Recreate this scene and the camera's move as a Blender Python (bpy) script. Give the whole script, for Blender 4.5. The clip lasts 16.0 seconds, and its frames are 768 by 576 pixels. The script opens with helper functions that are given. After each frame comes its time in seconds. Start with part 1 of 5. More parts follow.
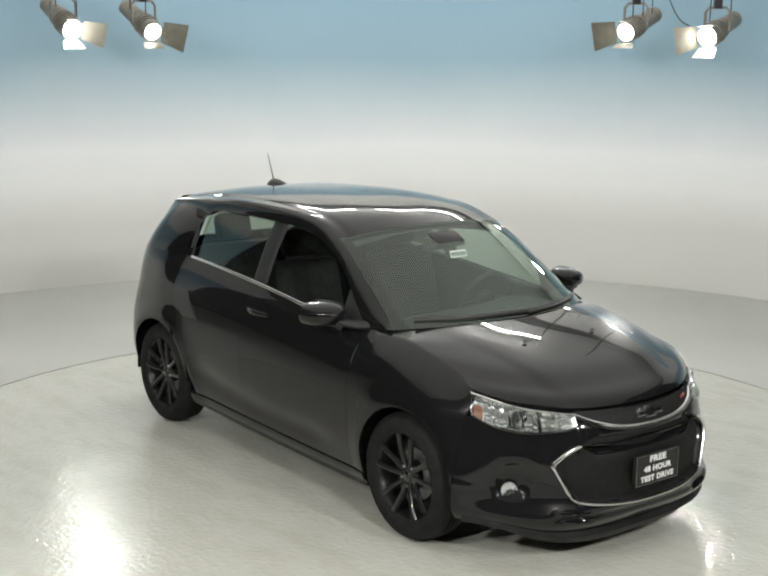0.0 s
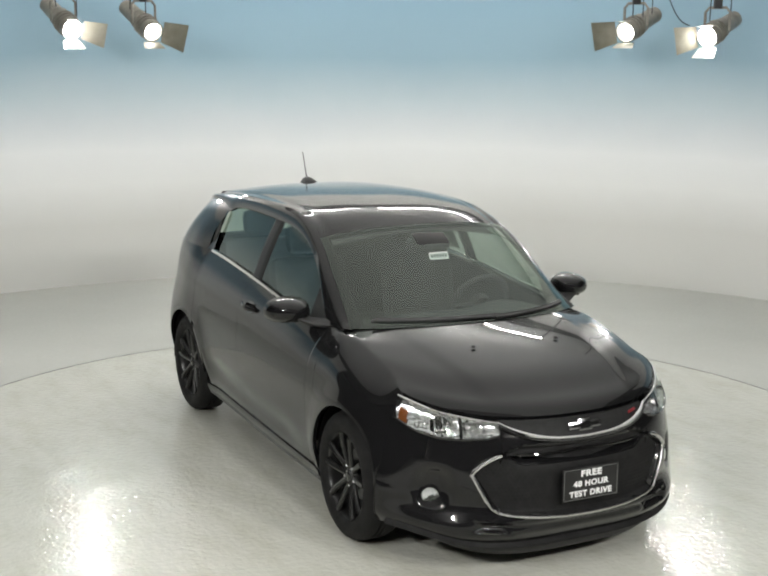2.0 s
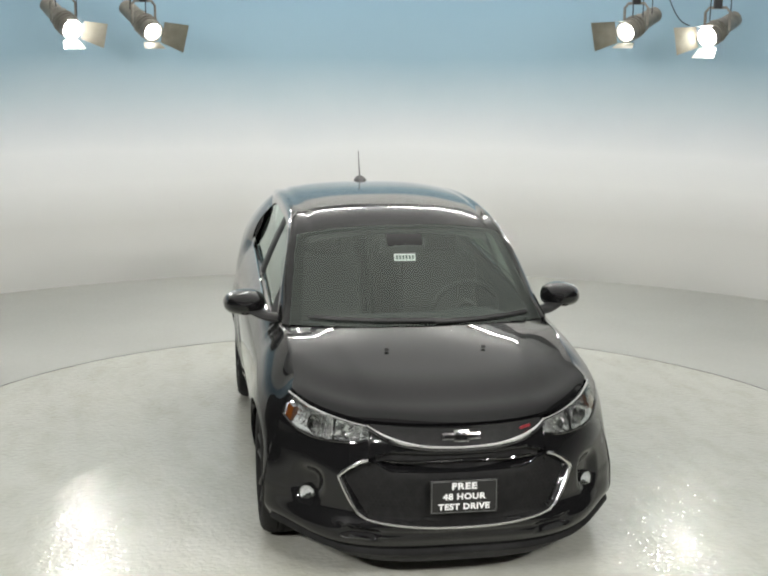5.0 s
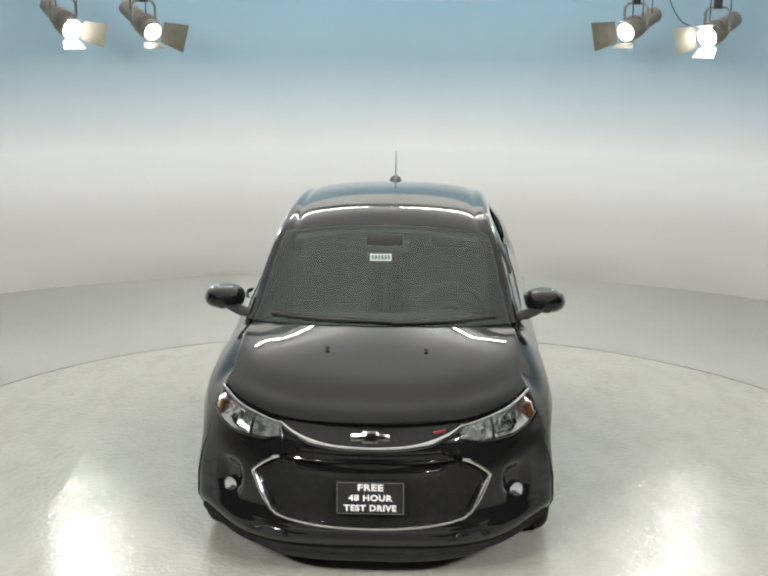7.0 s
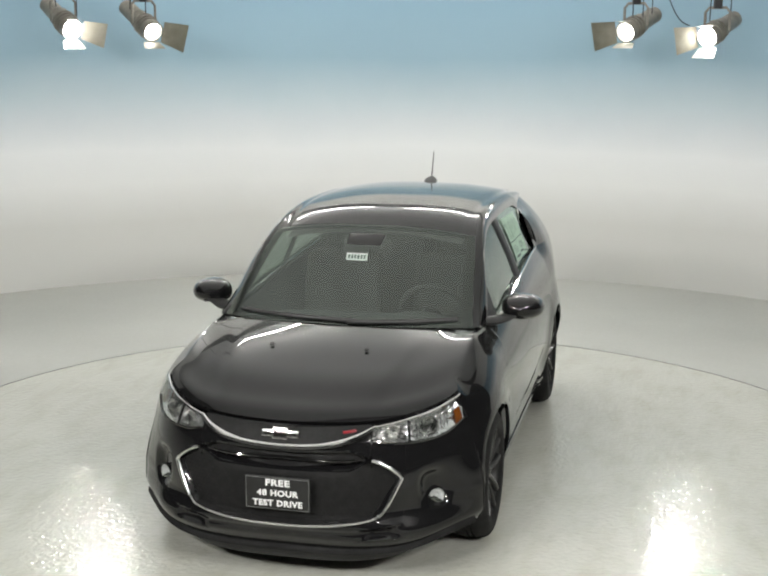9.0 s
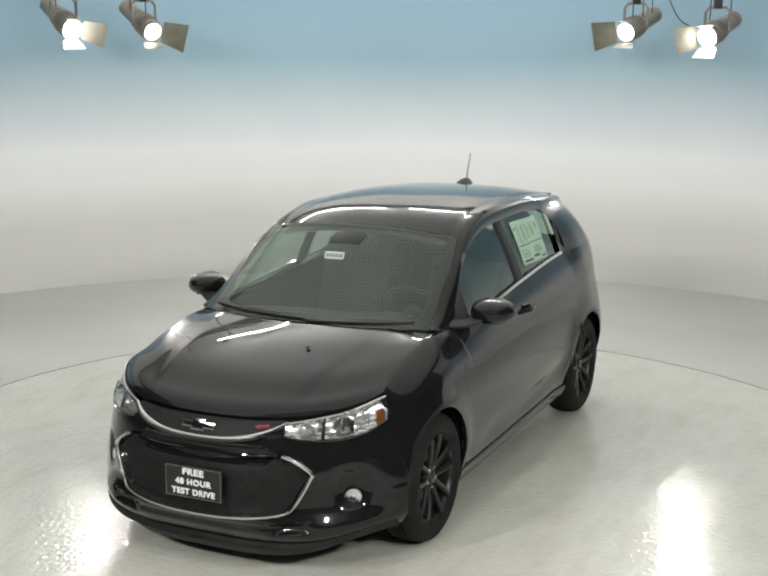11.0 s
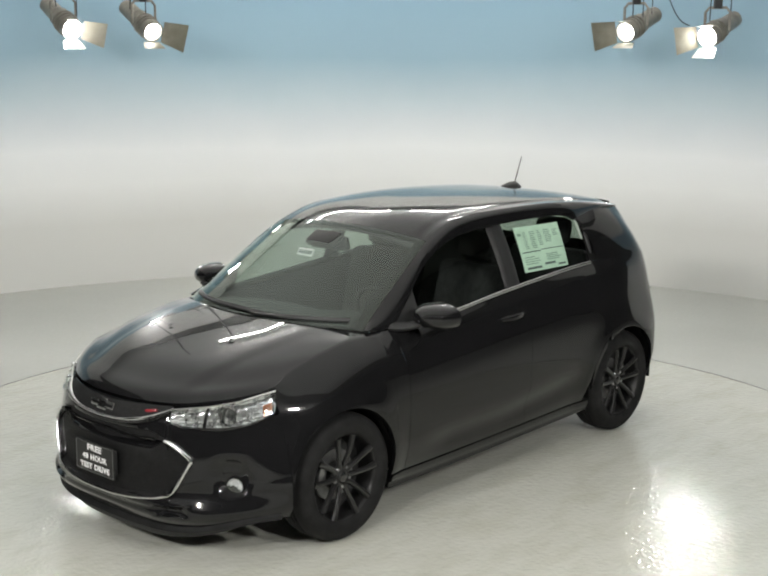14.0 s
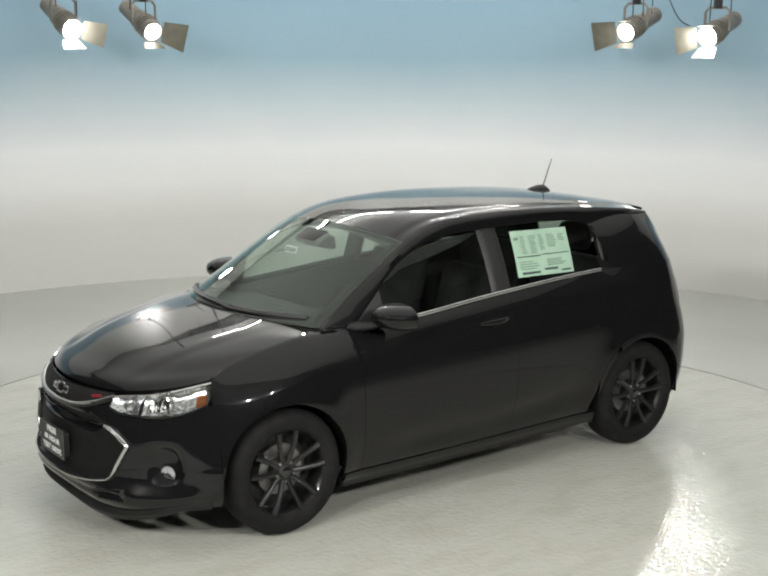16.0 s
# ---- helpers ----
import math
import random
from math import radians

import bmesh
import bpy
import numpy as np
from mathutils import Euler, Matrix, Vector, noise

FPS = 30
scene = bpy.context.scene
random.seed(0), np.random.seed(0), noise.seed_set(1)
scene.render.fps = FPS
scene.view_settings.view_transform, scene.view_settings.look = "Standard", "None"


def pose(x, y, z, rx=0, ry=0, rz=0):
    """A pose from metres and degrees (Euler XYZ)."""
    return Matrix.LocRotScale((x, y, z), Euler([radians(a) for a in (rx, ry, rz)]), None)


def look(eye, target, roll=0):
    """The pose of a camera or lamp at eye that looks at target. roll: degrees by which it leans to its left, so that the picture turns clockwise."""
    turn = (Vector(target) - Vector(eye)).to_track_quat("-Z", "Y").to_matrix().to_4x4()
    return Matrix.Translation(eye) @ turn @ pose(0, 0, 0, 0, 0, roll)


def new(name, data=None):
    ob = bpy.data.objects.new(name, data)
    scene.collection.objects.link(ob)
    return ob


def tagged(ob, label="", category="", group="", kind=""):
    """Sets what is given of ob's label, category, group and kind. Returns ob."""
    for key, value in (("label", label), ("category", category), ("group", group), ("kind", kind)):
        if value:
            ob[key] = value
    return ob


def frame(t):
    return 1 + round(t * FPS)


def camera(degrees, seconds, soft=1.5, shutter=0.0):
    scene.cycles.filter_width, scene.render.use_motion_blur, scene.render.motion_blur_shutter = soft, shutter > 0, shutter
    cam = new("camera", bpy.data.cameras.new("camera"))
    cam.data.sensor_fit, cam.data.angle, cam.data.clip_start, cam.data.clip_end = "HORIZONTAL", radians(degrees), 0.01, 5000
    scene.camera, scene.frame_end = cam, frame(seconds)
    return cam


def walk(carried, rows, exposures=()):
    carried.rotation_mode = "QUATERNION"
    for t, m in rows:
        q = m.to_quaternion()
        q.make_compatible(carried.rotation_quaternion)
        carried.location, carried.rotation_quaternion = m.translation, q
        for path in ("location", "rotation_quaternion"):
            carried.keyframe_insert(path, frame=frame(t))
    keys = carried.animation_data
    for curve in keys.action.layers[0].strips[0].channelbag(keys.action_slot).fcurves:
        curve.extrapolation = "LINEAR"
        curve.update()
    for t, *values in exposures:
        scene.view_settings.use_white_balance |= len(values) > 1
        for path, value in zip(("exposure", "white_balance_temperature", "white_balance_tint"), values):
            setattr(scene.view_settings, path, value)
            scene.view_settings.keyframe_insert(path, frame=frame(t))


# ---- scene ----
# world origin: the turntable's axis on the floor, +y away from the camera

# ---------------------------------------------------------------- camera
cam = camera(33.73, 16.0, soft=2.2)
EYE = (-0.004, -7.296, 2.376)
VIEW = look(EYE, (-0.004, -7.296 + math.cos(radians(10.897)), 2.376 - math.sin(radians(10.897))), 0.313)
walk(cam, [(0.0, VIEW), (16.0, VIEW)])

# ---------------------------------------------------------------- light
world = bpy.data.worlds.new("studio_dark")
scene.world = world
world.use_nodes = True
world.node_tree.nodes["Background"].inputs[0].default_value = (0.5, 0.52, 0.5, 1)
world.node_tree.nodes["Background"].inputs[1].default_value = 0.02
scene.view_settings.exposure = 0.0

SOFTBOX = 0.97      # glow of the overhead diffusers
TUBE = 150.0       # glow of the linear fittings
LENS = 420.0       # glow of the stage lamps


# ---------------------------------------------------------------- materials
def mat(name, color=(0.5, 0.5, 0.5), rough=0.5, metal=0.0, coat=0.0, spec=0.5, emit=0.0):
    m = bpy.data.materials.new(name)
    m.use_nodes = True
    b = m.node_tree.nodes["Principled BSDF"]
    b.inputs["Base Color"].default_value = (*color, 1)
    b.inputs["Roughness"].default_value = rough
    b.inputs["Metallic"].default_value = metal
    b.inputs["Coat Weight"].default_value = coat
    b.inputs["Coat Roughness"].default_value = 0.03
    b.inputs["Specular IOR Level"].default_value = spec
    if emit:
        b.inputs["Emission Color"].default_value = (1, 0.985, 0.95, 1)
        b.inputs["Emission Strength"].default_value = emit
    return m


def nodes_of(m):
    nt = m.node_tree
    return nt, nt.nodes, nt.links, nt.nodes["Principled BSDF"]


def noise_node(nt, scale, detail=4, rough=0.55, coords="Object", stretch=None):
    tc = nt.nodes.new("ShaderNodeTexCoord")
    n = nt.nodes.new("ShaderNodeTexNoise")
    n.inputs["Scale"].default_value, n.inputs["Detail"].default_value, n.inputs["Roughness"].default_value = scale, detail, rough
    if stretch:
        mp = nt.nodes.new("ShaderNodeMapping")
        mp.inputs["Scale"].default_value = stretch
        nt.links.new(tc.outputs[coords], mp.inputs[0])
        nt.links.new(mp.outputs[0], n.inputs["Vector"])
    else:
        nt.links.new(tc.outputs[coords], n.inputs["Vector"])
    return n


def ramp(nt, src, stops):
    r = nt.nodes.new("ShaderNodeValToRGB")
    els = r.color_ramp.elements
    while len(els) < len(stops):
        els.new(0.5)
    for e, (p, c) in zip(els, stops):
        e.position, e.color = p, (*c, 1) if len(c) == 3 else c
    nt.links.new(src, r.inputs[0])
    return r


def grey(v):
    return (v, v, v)


def vary(m, scale, lo, hi, bump=0.0, bump_scale=None, rough=None, detail=4, stretch=None):
    """Colour between lo and hi by a noise, with a finer noise for relief and gloss."""
    nt, nodes, links, b = nodes_of(m)
    n = noise_node(nt, scale, detail, stretch=stretch)
    r = ramp(nt, n.outputs["Fac"], [(0.3, lo), (0.7, hi)])
    links.new(r.outputs[0], b.inputs["Base Color"])
    f = noise_node(nt, bump_scale or scale * 9, 3)
    if rough:
        rr = ramp(nt, f.outputs["Fac"], [(0.3, grey(rough[0])), (0.7, grey(rough[1]))])
        links.new(rr.outputs[0], b.inputs["Roughness"])
    if bump:
        bp = nodes.new("ShaderNodeBump")
        bp.inputs["Strength"].default_value, bp.inputs["Distance"].default_value = 1.0, bump
        links.new(f.outputs["Fac"], bp.inputs["Height"])
        links.new(bp.outputs[0], b.inputs["Normal"])
    return m


def floor_material(name, base, gloss, stains=0.6):
    """Sealed concrete: cloudy, with fine pimples that make lamps glitter."""
    m = mat(name, base, 0.3, spec=0.5)
    nt, nodes, links, b = nodes_of(m)
    big = noise_node(nt, 0.9, 5, 0.6)
    small = noise_node(nt, 14, 5, 0.65)
    streak = noise_node(nt, 2.6, 3, 0.6, stretch=(1.0, 2.4, 1.0))
    mix = nodes.new("ShaderNodeMixRGB")
    mix.inputs[0].default_value = 0.4
    links.new(big.outputs["Fac"], mix.inputs[1])
    links.new(small.outputs["Fac"], mix.inputs[2])
    r = ramp(nt, mix.outputs[0], [(0.25, tuple(c * 0.92 for c in base)), (0.75, tuple(c * 1.06 for c in base))])
    stain = ramp(nt, streak.outputs["Fac"], [(0.28, (0.84, 0.82, 0.76)), (0.55, (1.0, 1.0, 1.0))])
    mul = nodes.new("ShaderNodeMixRGB")
    mul.blend_type = "MULTIPLY"
    mul.inputs[0].default_value = stains
    links.new(r.outputs[0], mul.inputs[1])
    links.new(stain.outputs[0], mul.inputs[2])
    links.new(mul.outputs[0], b.inputs["Base Color"])
    rr = ramp(nt, big.outputs["Fac"], [(0.3, grey(gloss[0])), (0.7, grey(gloss[1]))])
    links.new(rr.outputs[0], b.inputs["Roughness"])
    fine = noise_node(nt, 30, 2, 0.55)
    finer = noise_node(nt, 9, 3, 0.5)
    bp = nodes.new("ShaderNodeBump")
    bp.inputs["Strength"].default_value, bp.inputs["Distance"].default_value = 1.0, 0.0042
    links.new(fine.outputs["Fac"], bp.inputs["Height"])
    bf = nodes.new("ShaderNodeBump")
    bf.inputs["Strength"].default_value, bf.inputs["Distance"].default_value = 1.0, 0.0015
    links.new(finer.outputs["Fac"], bf.inputs["Height"])
    links.new(bf.outputs[0], bp.inputs["Normal"])
    links.new(bp.outputs[0], b.inputs["Normal"])
    return m


def wall_material():
    """Plaster, graded by height: the lit band over a greyer foot and the blue wash above head height are put into its
    colour.
    """
    m = mat("light_graded_plaster", (0.8, 0.8, 0.78), 0.75)
    nt, nodes, links, b = nodes_of(m)
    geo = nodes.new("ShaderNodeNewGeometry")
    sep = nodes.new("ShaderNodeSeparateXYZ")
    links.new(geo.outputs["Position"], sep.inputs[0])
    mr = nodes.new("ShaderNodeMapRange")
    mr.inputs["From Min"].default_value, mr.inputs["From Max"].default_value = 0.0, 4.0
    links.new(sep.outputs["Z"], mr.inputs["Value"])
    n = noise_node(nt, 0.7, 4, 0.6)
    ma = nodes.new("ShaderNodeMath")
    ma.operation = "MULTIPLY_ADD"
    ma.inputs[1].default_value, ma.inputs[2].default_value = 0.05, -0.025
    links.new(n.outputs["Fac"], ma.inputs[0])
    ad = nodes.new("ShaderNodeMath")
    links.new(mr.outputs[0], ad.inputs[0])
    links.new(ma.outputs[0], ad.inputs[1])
    # painted light: dimmer foot, bright band, blue wash, then plain grey again higher up
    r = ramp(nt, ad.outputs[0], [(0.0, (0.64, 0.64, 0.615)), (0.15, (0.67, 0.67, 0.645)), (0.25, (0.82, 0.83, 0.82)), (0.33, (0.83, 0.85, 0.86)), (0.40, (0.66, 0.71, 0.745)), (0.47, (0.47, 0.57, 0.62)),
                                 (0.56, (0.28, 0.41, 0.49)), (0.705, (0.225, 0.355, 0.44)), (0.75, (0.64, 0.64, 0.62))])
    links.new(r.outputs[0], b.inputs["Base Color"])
    f = noise_node(nt, 60, 3)
    bp = nodes.new("ShaderNodeBump")
    bp.inputs["Strength"].default_value, bp.inputs["Distance"].default_value = 0.4, 0.002
    links.new(f.outputs["Fac"], bp.inputs["Height"])
    links.new(bp.outputs[0], b.inputs["Normal"])
    return m


def paint_material():
    m = mat("black_car_paint", (0.0075, 0.0075, 0.008), 0.25, coat=1.0, spec=0.05)
    nt, nodes, links, b = nodes_of(m)
    n = noise_node(nt, 2.2, 2)
    bp = nodes.new("ShaderNodeBump")
    bp.inputs["Strength"].default_value, bp.inputs["Distance"].default_value = 0.25, 0.0006
    links.new(n.outputs["Fac"], bp.inputs["Height"])
    links.new(bp.outputs[0], b.inputs["Coat Normal"])
    d = noise_node(nt, 7, 4)
    r = ramp(nt, d.outputs["Fac"], [(0.3, grey(0.012)), (0.8, grey(0.035))])
    links.new(r.outputs[0], b.inputs["Coat Roughness"])
    b.inputs["Coat IOR"].default_value = 1.43
    return m


def glass_material(name, tint, clear=0.75, rough=0.0):
    """Thin tinted pane: lets light straight through and mirrors at the surface."""
    m = bpy.data.materials.new(name)
    m.use_nodes = True
    nt = m.node_tree
    nt.nodes.clear()
    out = nt.nodes.new("ShaderNodeOutputMaterial")
    tr = nt.nodes.new("ShaderNodeBsdfTransparent")
    tr.inputs[0].default_value = (*tint, 1)
    gl = nt.nodes.new("ShaderNodeBsdfGlossy")
    gl.inputs["Roughness"].default_value = rough
    gl.inputs["Color"].default_value = (0.92, 1.0, 0.94, 1)
    lw = nt.nodes.new("ShaderNodeLayerWeight")
    lw.inputs["Blend"].default_value = 0.5
    pw = nt.nodes.new("ShaderNodeMath")
    pw.operation = "POWER"
    pw.inputs[1].default_value = 4.0
    nt.links.new(lw.outputs["Facing"], pw.inputs[0])
    fr = nt.nodes.new("ShaderNodeMath")
    fr.operation = "MULTIPLY_ADD"
    fr.inputs[1].default_value, fr.inputs[2].default_value = 0.92, 0.08
    nt.links.new(pw.outputs[0], fr.inputs[0])
    mx = nt.nodes.new("ShaderNodeMixShader")
    nt.links.new(fr.outputs[0], mx.inputs[0])
    nt.links.new(tr.outputs[0], mx.inputs[1])
    nt.links.new(gl.outputs[0], mx.inputs[2])
    nt.links.new(mx.outputs[0], out.inputs[0])
    return m


FLOOR = vary(mat("sealed_concrete", rough=0.6, spec=0.3), 0.8, (0.445, 0.45, 0.42), (0.49, 0.495, 0.462), 0.0006, 30, (0.5, 0.7), detail=4)
DISC = floor_material("turntable_concrete", (0.57, 0.575, 0.515), (0.03, 0.055))
GROOVE = vary(mat("groove_dirt", rough=0.9), 8, grey(0.05), grey(0.10))
WALL = wall_material()
CHARCOAL = vary(mat("charcoal_wall", rough=0.9), 1.5, grey(0.035), grey(0.055), 0.002, 40)
CEILING = vary(mat("ceiling_board", rough=0.85), 1.2, (0.20, 0.20, 0.195), (0.25, 0.25, 0.24), 0.001, 50)
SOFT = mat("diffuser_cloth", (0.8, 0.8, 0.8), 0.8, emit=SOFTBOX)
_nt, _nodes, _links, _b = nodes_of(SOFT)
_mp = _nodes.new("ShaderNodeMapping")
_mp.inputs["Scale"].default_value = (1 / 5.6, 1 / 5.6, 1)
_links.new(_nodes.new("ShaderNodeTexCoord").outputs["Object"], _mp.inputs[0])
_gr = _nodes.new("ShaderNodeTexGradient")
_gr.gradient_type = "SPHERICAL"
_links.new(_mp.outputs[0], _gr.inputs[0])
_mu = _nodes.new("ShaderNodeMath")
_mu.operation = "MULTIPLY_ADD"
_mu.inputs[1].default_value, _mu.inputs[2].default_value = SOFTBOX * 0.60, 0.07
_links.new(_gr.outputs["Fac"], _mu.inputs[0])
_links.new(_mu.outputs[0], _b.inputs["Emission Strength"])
TUBEGLOW = mat("lamp_tube", (0.9, 0.9, 0.9), 0.4, emit=TUBE)
LENSGLOW = mat("lamp_lens", (0.9, 0.9, 0.9), 0.2, emit=LENS)
LENSDIM = mat("lamp_lens_dimmed", (0.9, 0.9, 0.9), 0.2, emit=LENS * 0.07)
LENSFRONT = mat("lamp_lens_front", (0.9, 0.9, 0.9), 0.2, emit=LENS * 1.7)
LAMPGREY = vary(mat("lamp_enamel", rough=0.45, metal=0.2), 9, (0.13, 0.123, 0.105), (0.27, 0.255, 0.22), 0.0004, 60)
BARN = vary(mat("barn_door_tin", rough=0.4, metal=0.35), 6, (0.20, 0.19, 0.155), (0.32, 0.305, 0.25), 0.0004, 50)
CABLE = mat("black_cable", (0.02, 0.02, 0.022), 0.6)
PAINT = paint_material()
GLOSSBLACK = mat("gloss_black_trim", (0.010, 0.010, 0.010), 0.06, coat=0.6)
PLASTIC = vary(mat("black_plastic", rough=0.5), 12, grey(0.013), grey(0.021), 0.0003, 300, (0.42, 0.58))
MESHBLACK = vary(mat("grille_mesh", rough=0.6, spec=0.3), 30, grey(0.006), grey(0.012), 0.0004, 260, (0.5, 0.75))
RUBBER = vary(mat("tyre_rubber", rough=0.75, spec=0.15), 14, grey(0.009), grey(0.017), 0.0005, 120, (0.6, 0.8))
RIMBLACK = vary(mat("black_alloy", rough=0.35, metal=0.0, coat=0.35, spec=0.4), 8, grey(0.008), grey(0.013), 0, 80, (0.28, 0.42))
STEEL = vary(mat("brake_steel", rough=0.4, metal=0.9), 20, grey(0.22), grey(0.35), 0, 90, (0.3, 0.5))
CHROME = mat("chrome", (0.75, 0.75, 0.75), 0.05, metal=1.0)
SATIN = mat("satin_chrome", (0.66, 0.66, 0.66), 0.20, metal=1.0)
FOGBOWL = vary(mat("pearled_reflector", rough=0.3, metal=0.15), 90, grey(0.40), grey(0.66), 0.0020, 120, (0.35, 0.5))
REFLECTOR = mat("lamp_reflector", (0.82, 0.82, 0.82), 0.10, metal=1.0)
DISHCHROME = mat("faceted_reflector", (0.74, 0.74, 0.74), 0.18, metal=0.95)
_nt, _nodes, _links, _b = nodes_of(DISHCHROME)
_v = _nodes.new("ShaderNodeTexVoronoi")
_v.inputs["Scale"].default_value = 34
_links.new(_nodes.new("ShaderNodeTexCoord").outputs["Object"], _v.inputs["Vector"])
_bp = _nodes.new("ShaderNodeBump")
_bp.inputs["Strength"].default_value, _bp.inputs["Distance"].default_value = 1.0, 0.0038
_links.new(_v.outputs["Distance"], _bp.inputs["Height"])
_links.new(_bp.outputs[0], _b.inputs["Normal"])
AMBER = mat("amber_lens", (0.15, 0.042, 0.007), 0.2, coat=0.6)
RED = mat("red_lens", (0.30, 0.01, 0.012), 0.15, coat=0.6)
BADGE = mat("red_badge", (0.22, 0.012, 0.02), 0.3, coat=0.3)
WHITE = mat("white_ink", (0.8, 0.8, 0.8), 0.5)
SIGNBLACK = vary(mat("sign_black", rough=0.35), 20, grey(0.006), grey(0.012), 0, 90, (0.28, 0.42))
PAPER = vary(mat("sticker_paper", rough=0.55), 15, (0.37, 0.54, 0.41), (0.43, 0.61, 0.47), 0, 100)
LINER = vary(mat("liner_felt", rough=0.95, spec=0.05), 20, grey(0.004), grey(0.008), 0.0006, 150)
FRIT = mat("ceramic_border", (0.004, 0.004, 0.004), 0.9, spec=0.02)
INK = mat("sticker_ink", (0.05, 0.08, 0.07), 0.6)
INKPALE = mat("sticker_pale_ink", (0.17, 0.26, 0.20), 0.6)
SEATCLOTH = vary(mat("seat_cloth", rough=0.9), 25, grey(0.012), grey(0.03), 0.0006, 300)
DASH = vary(mat("dashboard_plastic", rough=0.7), 18, grey(0.012), grey(0.022), 0.0004, 260)
HEADLINER = vary(mat("headliner_cloth", rough=0.95), 20, grey(0.10), grey(0.14), 0.0004, 300)
WINDSCREEN = glass_material("windscreen_glass", (0.66, 0.76, 0.70))
SIDEGLASS = glass_material("side_glass", (0.58, 0.66, 0.61))
LENSGLASS = glass_material("clear_lens", (0.93, 0.95, 0.95))
for pane_mat in (WINDSCREEN, SIDEGLASS, LENSGLASS):
    pane_mat.use_backface_culling = False


# ---------------------------------------------------------------- mesh helpers
def part(name, bm, material, parent=None, label="", smooth=True, sharp=35):
    me = bpy.data.meshes.new(name)
    bm.normal_update()
    bm.to_mesh(me)
    bm.free()
    if smooth:
        me.polygons.foreach_set("use_smooth", [True] * len(me.polygons))
        me.set_sharp_from_angle(angle=radians(sharp))
    me.materials.append(material)
    ob = new(name, me)
    if parent:
        ob.parent = parent
    if label:
        ob["label"] = label
    return ob


def holder(name, parent=None):
    ob = new(name)
    if parent:
        ob.parent = parent
    return ob


def quads(bm, rows, closed=False, flip=False):
    """A sheet through rows of points."""
    vs = [[bm.verts.new(p) for p in row] for row in rows]
    for a, b in zip(vs, vs[1:]):
        n = len(a)
        for i in range(n if closed else n - 1):
            f = (a[i], a[(i + 1) % n], b[(i + 1) % n], b[i])
            if len({tuple(v.co) for v in f}) < 3:
                continue
            try:
                bm.faces.new(f[::-1] if flip else f)
            except ValueError:
                pass
    return vs


def sheet(rows, closed=False, flip=False, weld=True):
    bm = bmesh.new()
    quads(bm, rows, closed, flip)
    if weld:
        bmesh.ops.remove_doubles(bm, verts=bm.verts, dist=1e-5)
    return bm


def mirrored(rows, side):
    return [[(p[0], p[1] * side, p[2]) for p in row] for row in rows]


def box(bm, c, s, bevel=0.0, turn=None):
    m = Matrix.Translation(c) @ (turn or Matrix()) @ Matrix.Diagonal((*s, 1))
    r = bmesh.ops.create_cube(bm, size=1, matrix=m)
    if bevel:
        vs = set(r["verts"])
        es = [e for e in bm.edges if e.verts[0] in vs and e.verts[1] in vs]
        bmesh.ops.bevel(bm, geom=es, offset=bevel, segments=2, affect="EDGES", profile=0.5)


def boxed(c, s, bevel=0.0, turn=None):
    bm = bmesh.new()
    box(bm, c, s, bevel, turn)
    return bm


def lathe(profile, n=48, turn=None, cap=False):
    """Turns (radius, y) pairs about the y axis."""
    rows = []
    for r, y in profile:
        rows.append([Vector((r * math.cos(a), y, r * math.sin(a))) for a in (2 * math.pi * i / n for i in range(n))])
    bm = bmesh.new()
    vs = quads(bm, rows, True)
    if cap:
        bm.faces.new(vs[-1])
        bm.faces.new(vs[0][::-1])
    if turn is not None:
        bmesh.ops.transform(bm, matrix=turn, verts=bm.verts)
    bmesh.ops.recalc_face_normals(bm, faces=bm.faces)
    return bm


def sweep(bm, path, wide, high, up=Vector((0, 0, 1)), n=8, taper=None):
    """An oval bar along a path."""
    path = [Vector(p) for p in path]
    rows = []
    for i, p in enumerate(path):
        d = (path[min(i + 1, len(path) - 1)] - path[max(i - 1, 0)]).normalized()
        u = up(i) if callable(up) else up
        if abs(d.dot(u)) > 0.98:
            u = Vector((1, 0, 0))
        a = d.cross(u).normalized()
        b = a.cross(d).normalized()
        k = taper(i / (len(path) - 1)) if taper else 1
        rows.append([p + a * math.cos(t) * wide / 2 * k + b * math.sin(t) * high / 2 * k for t in (2 * math.pi * j / n for j in range(n))])
    vs = quads(bm, rows, True)
    bm.faces.new(vs[0])
    bm.faces.new(vs[-1][::-1])
    return bm


def tube(path, wide, high=None, **k):
    bm = sweep(bmesh.new(), path, wide, high or wide, **k)
    bmesh.ops.recalc_face_normals(bm, faces=bm.faces)
    return bm


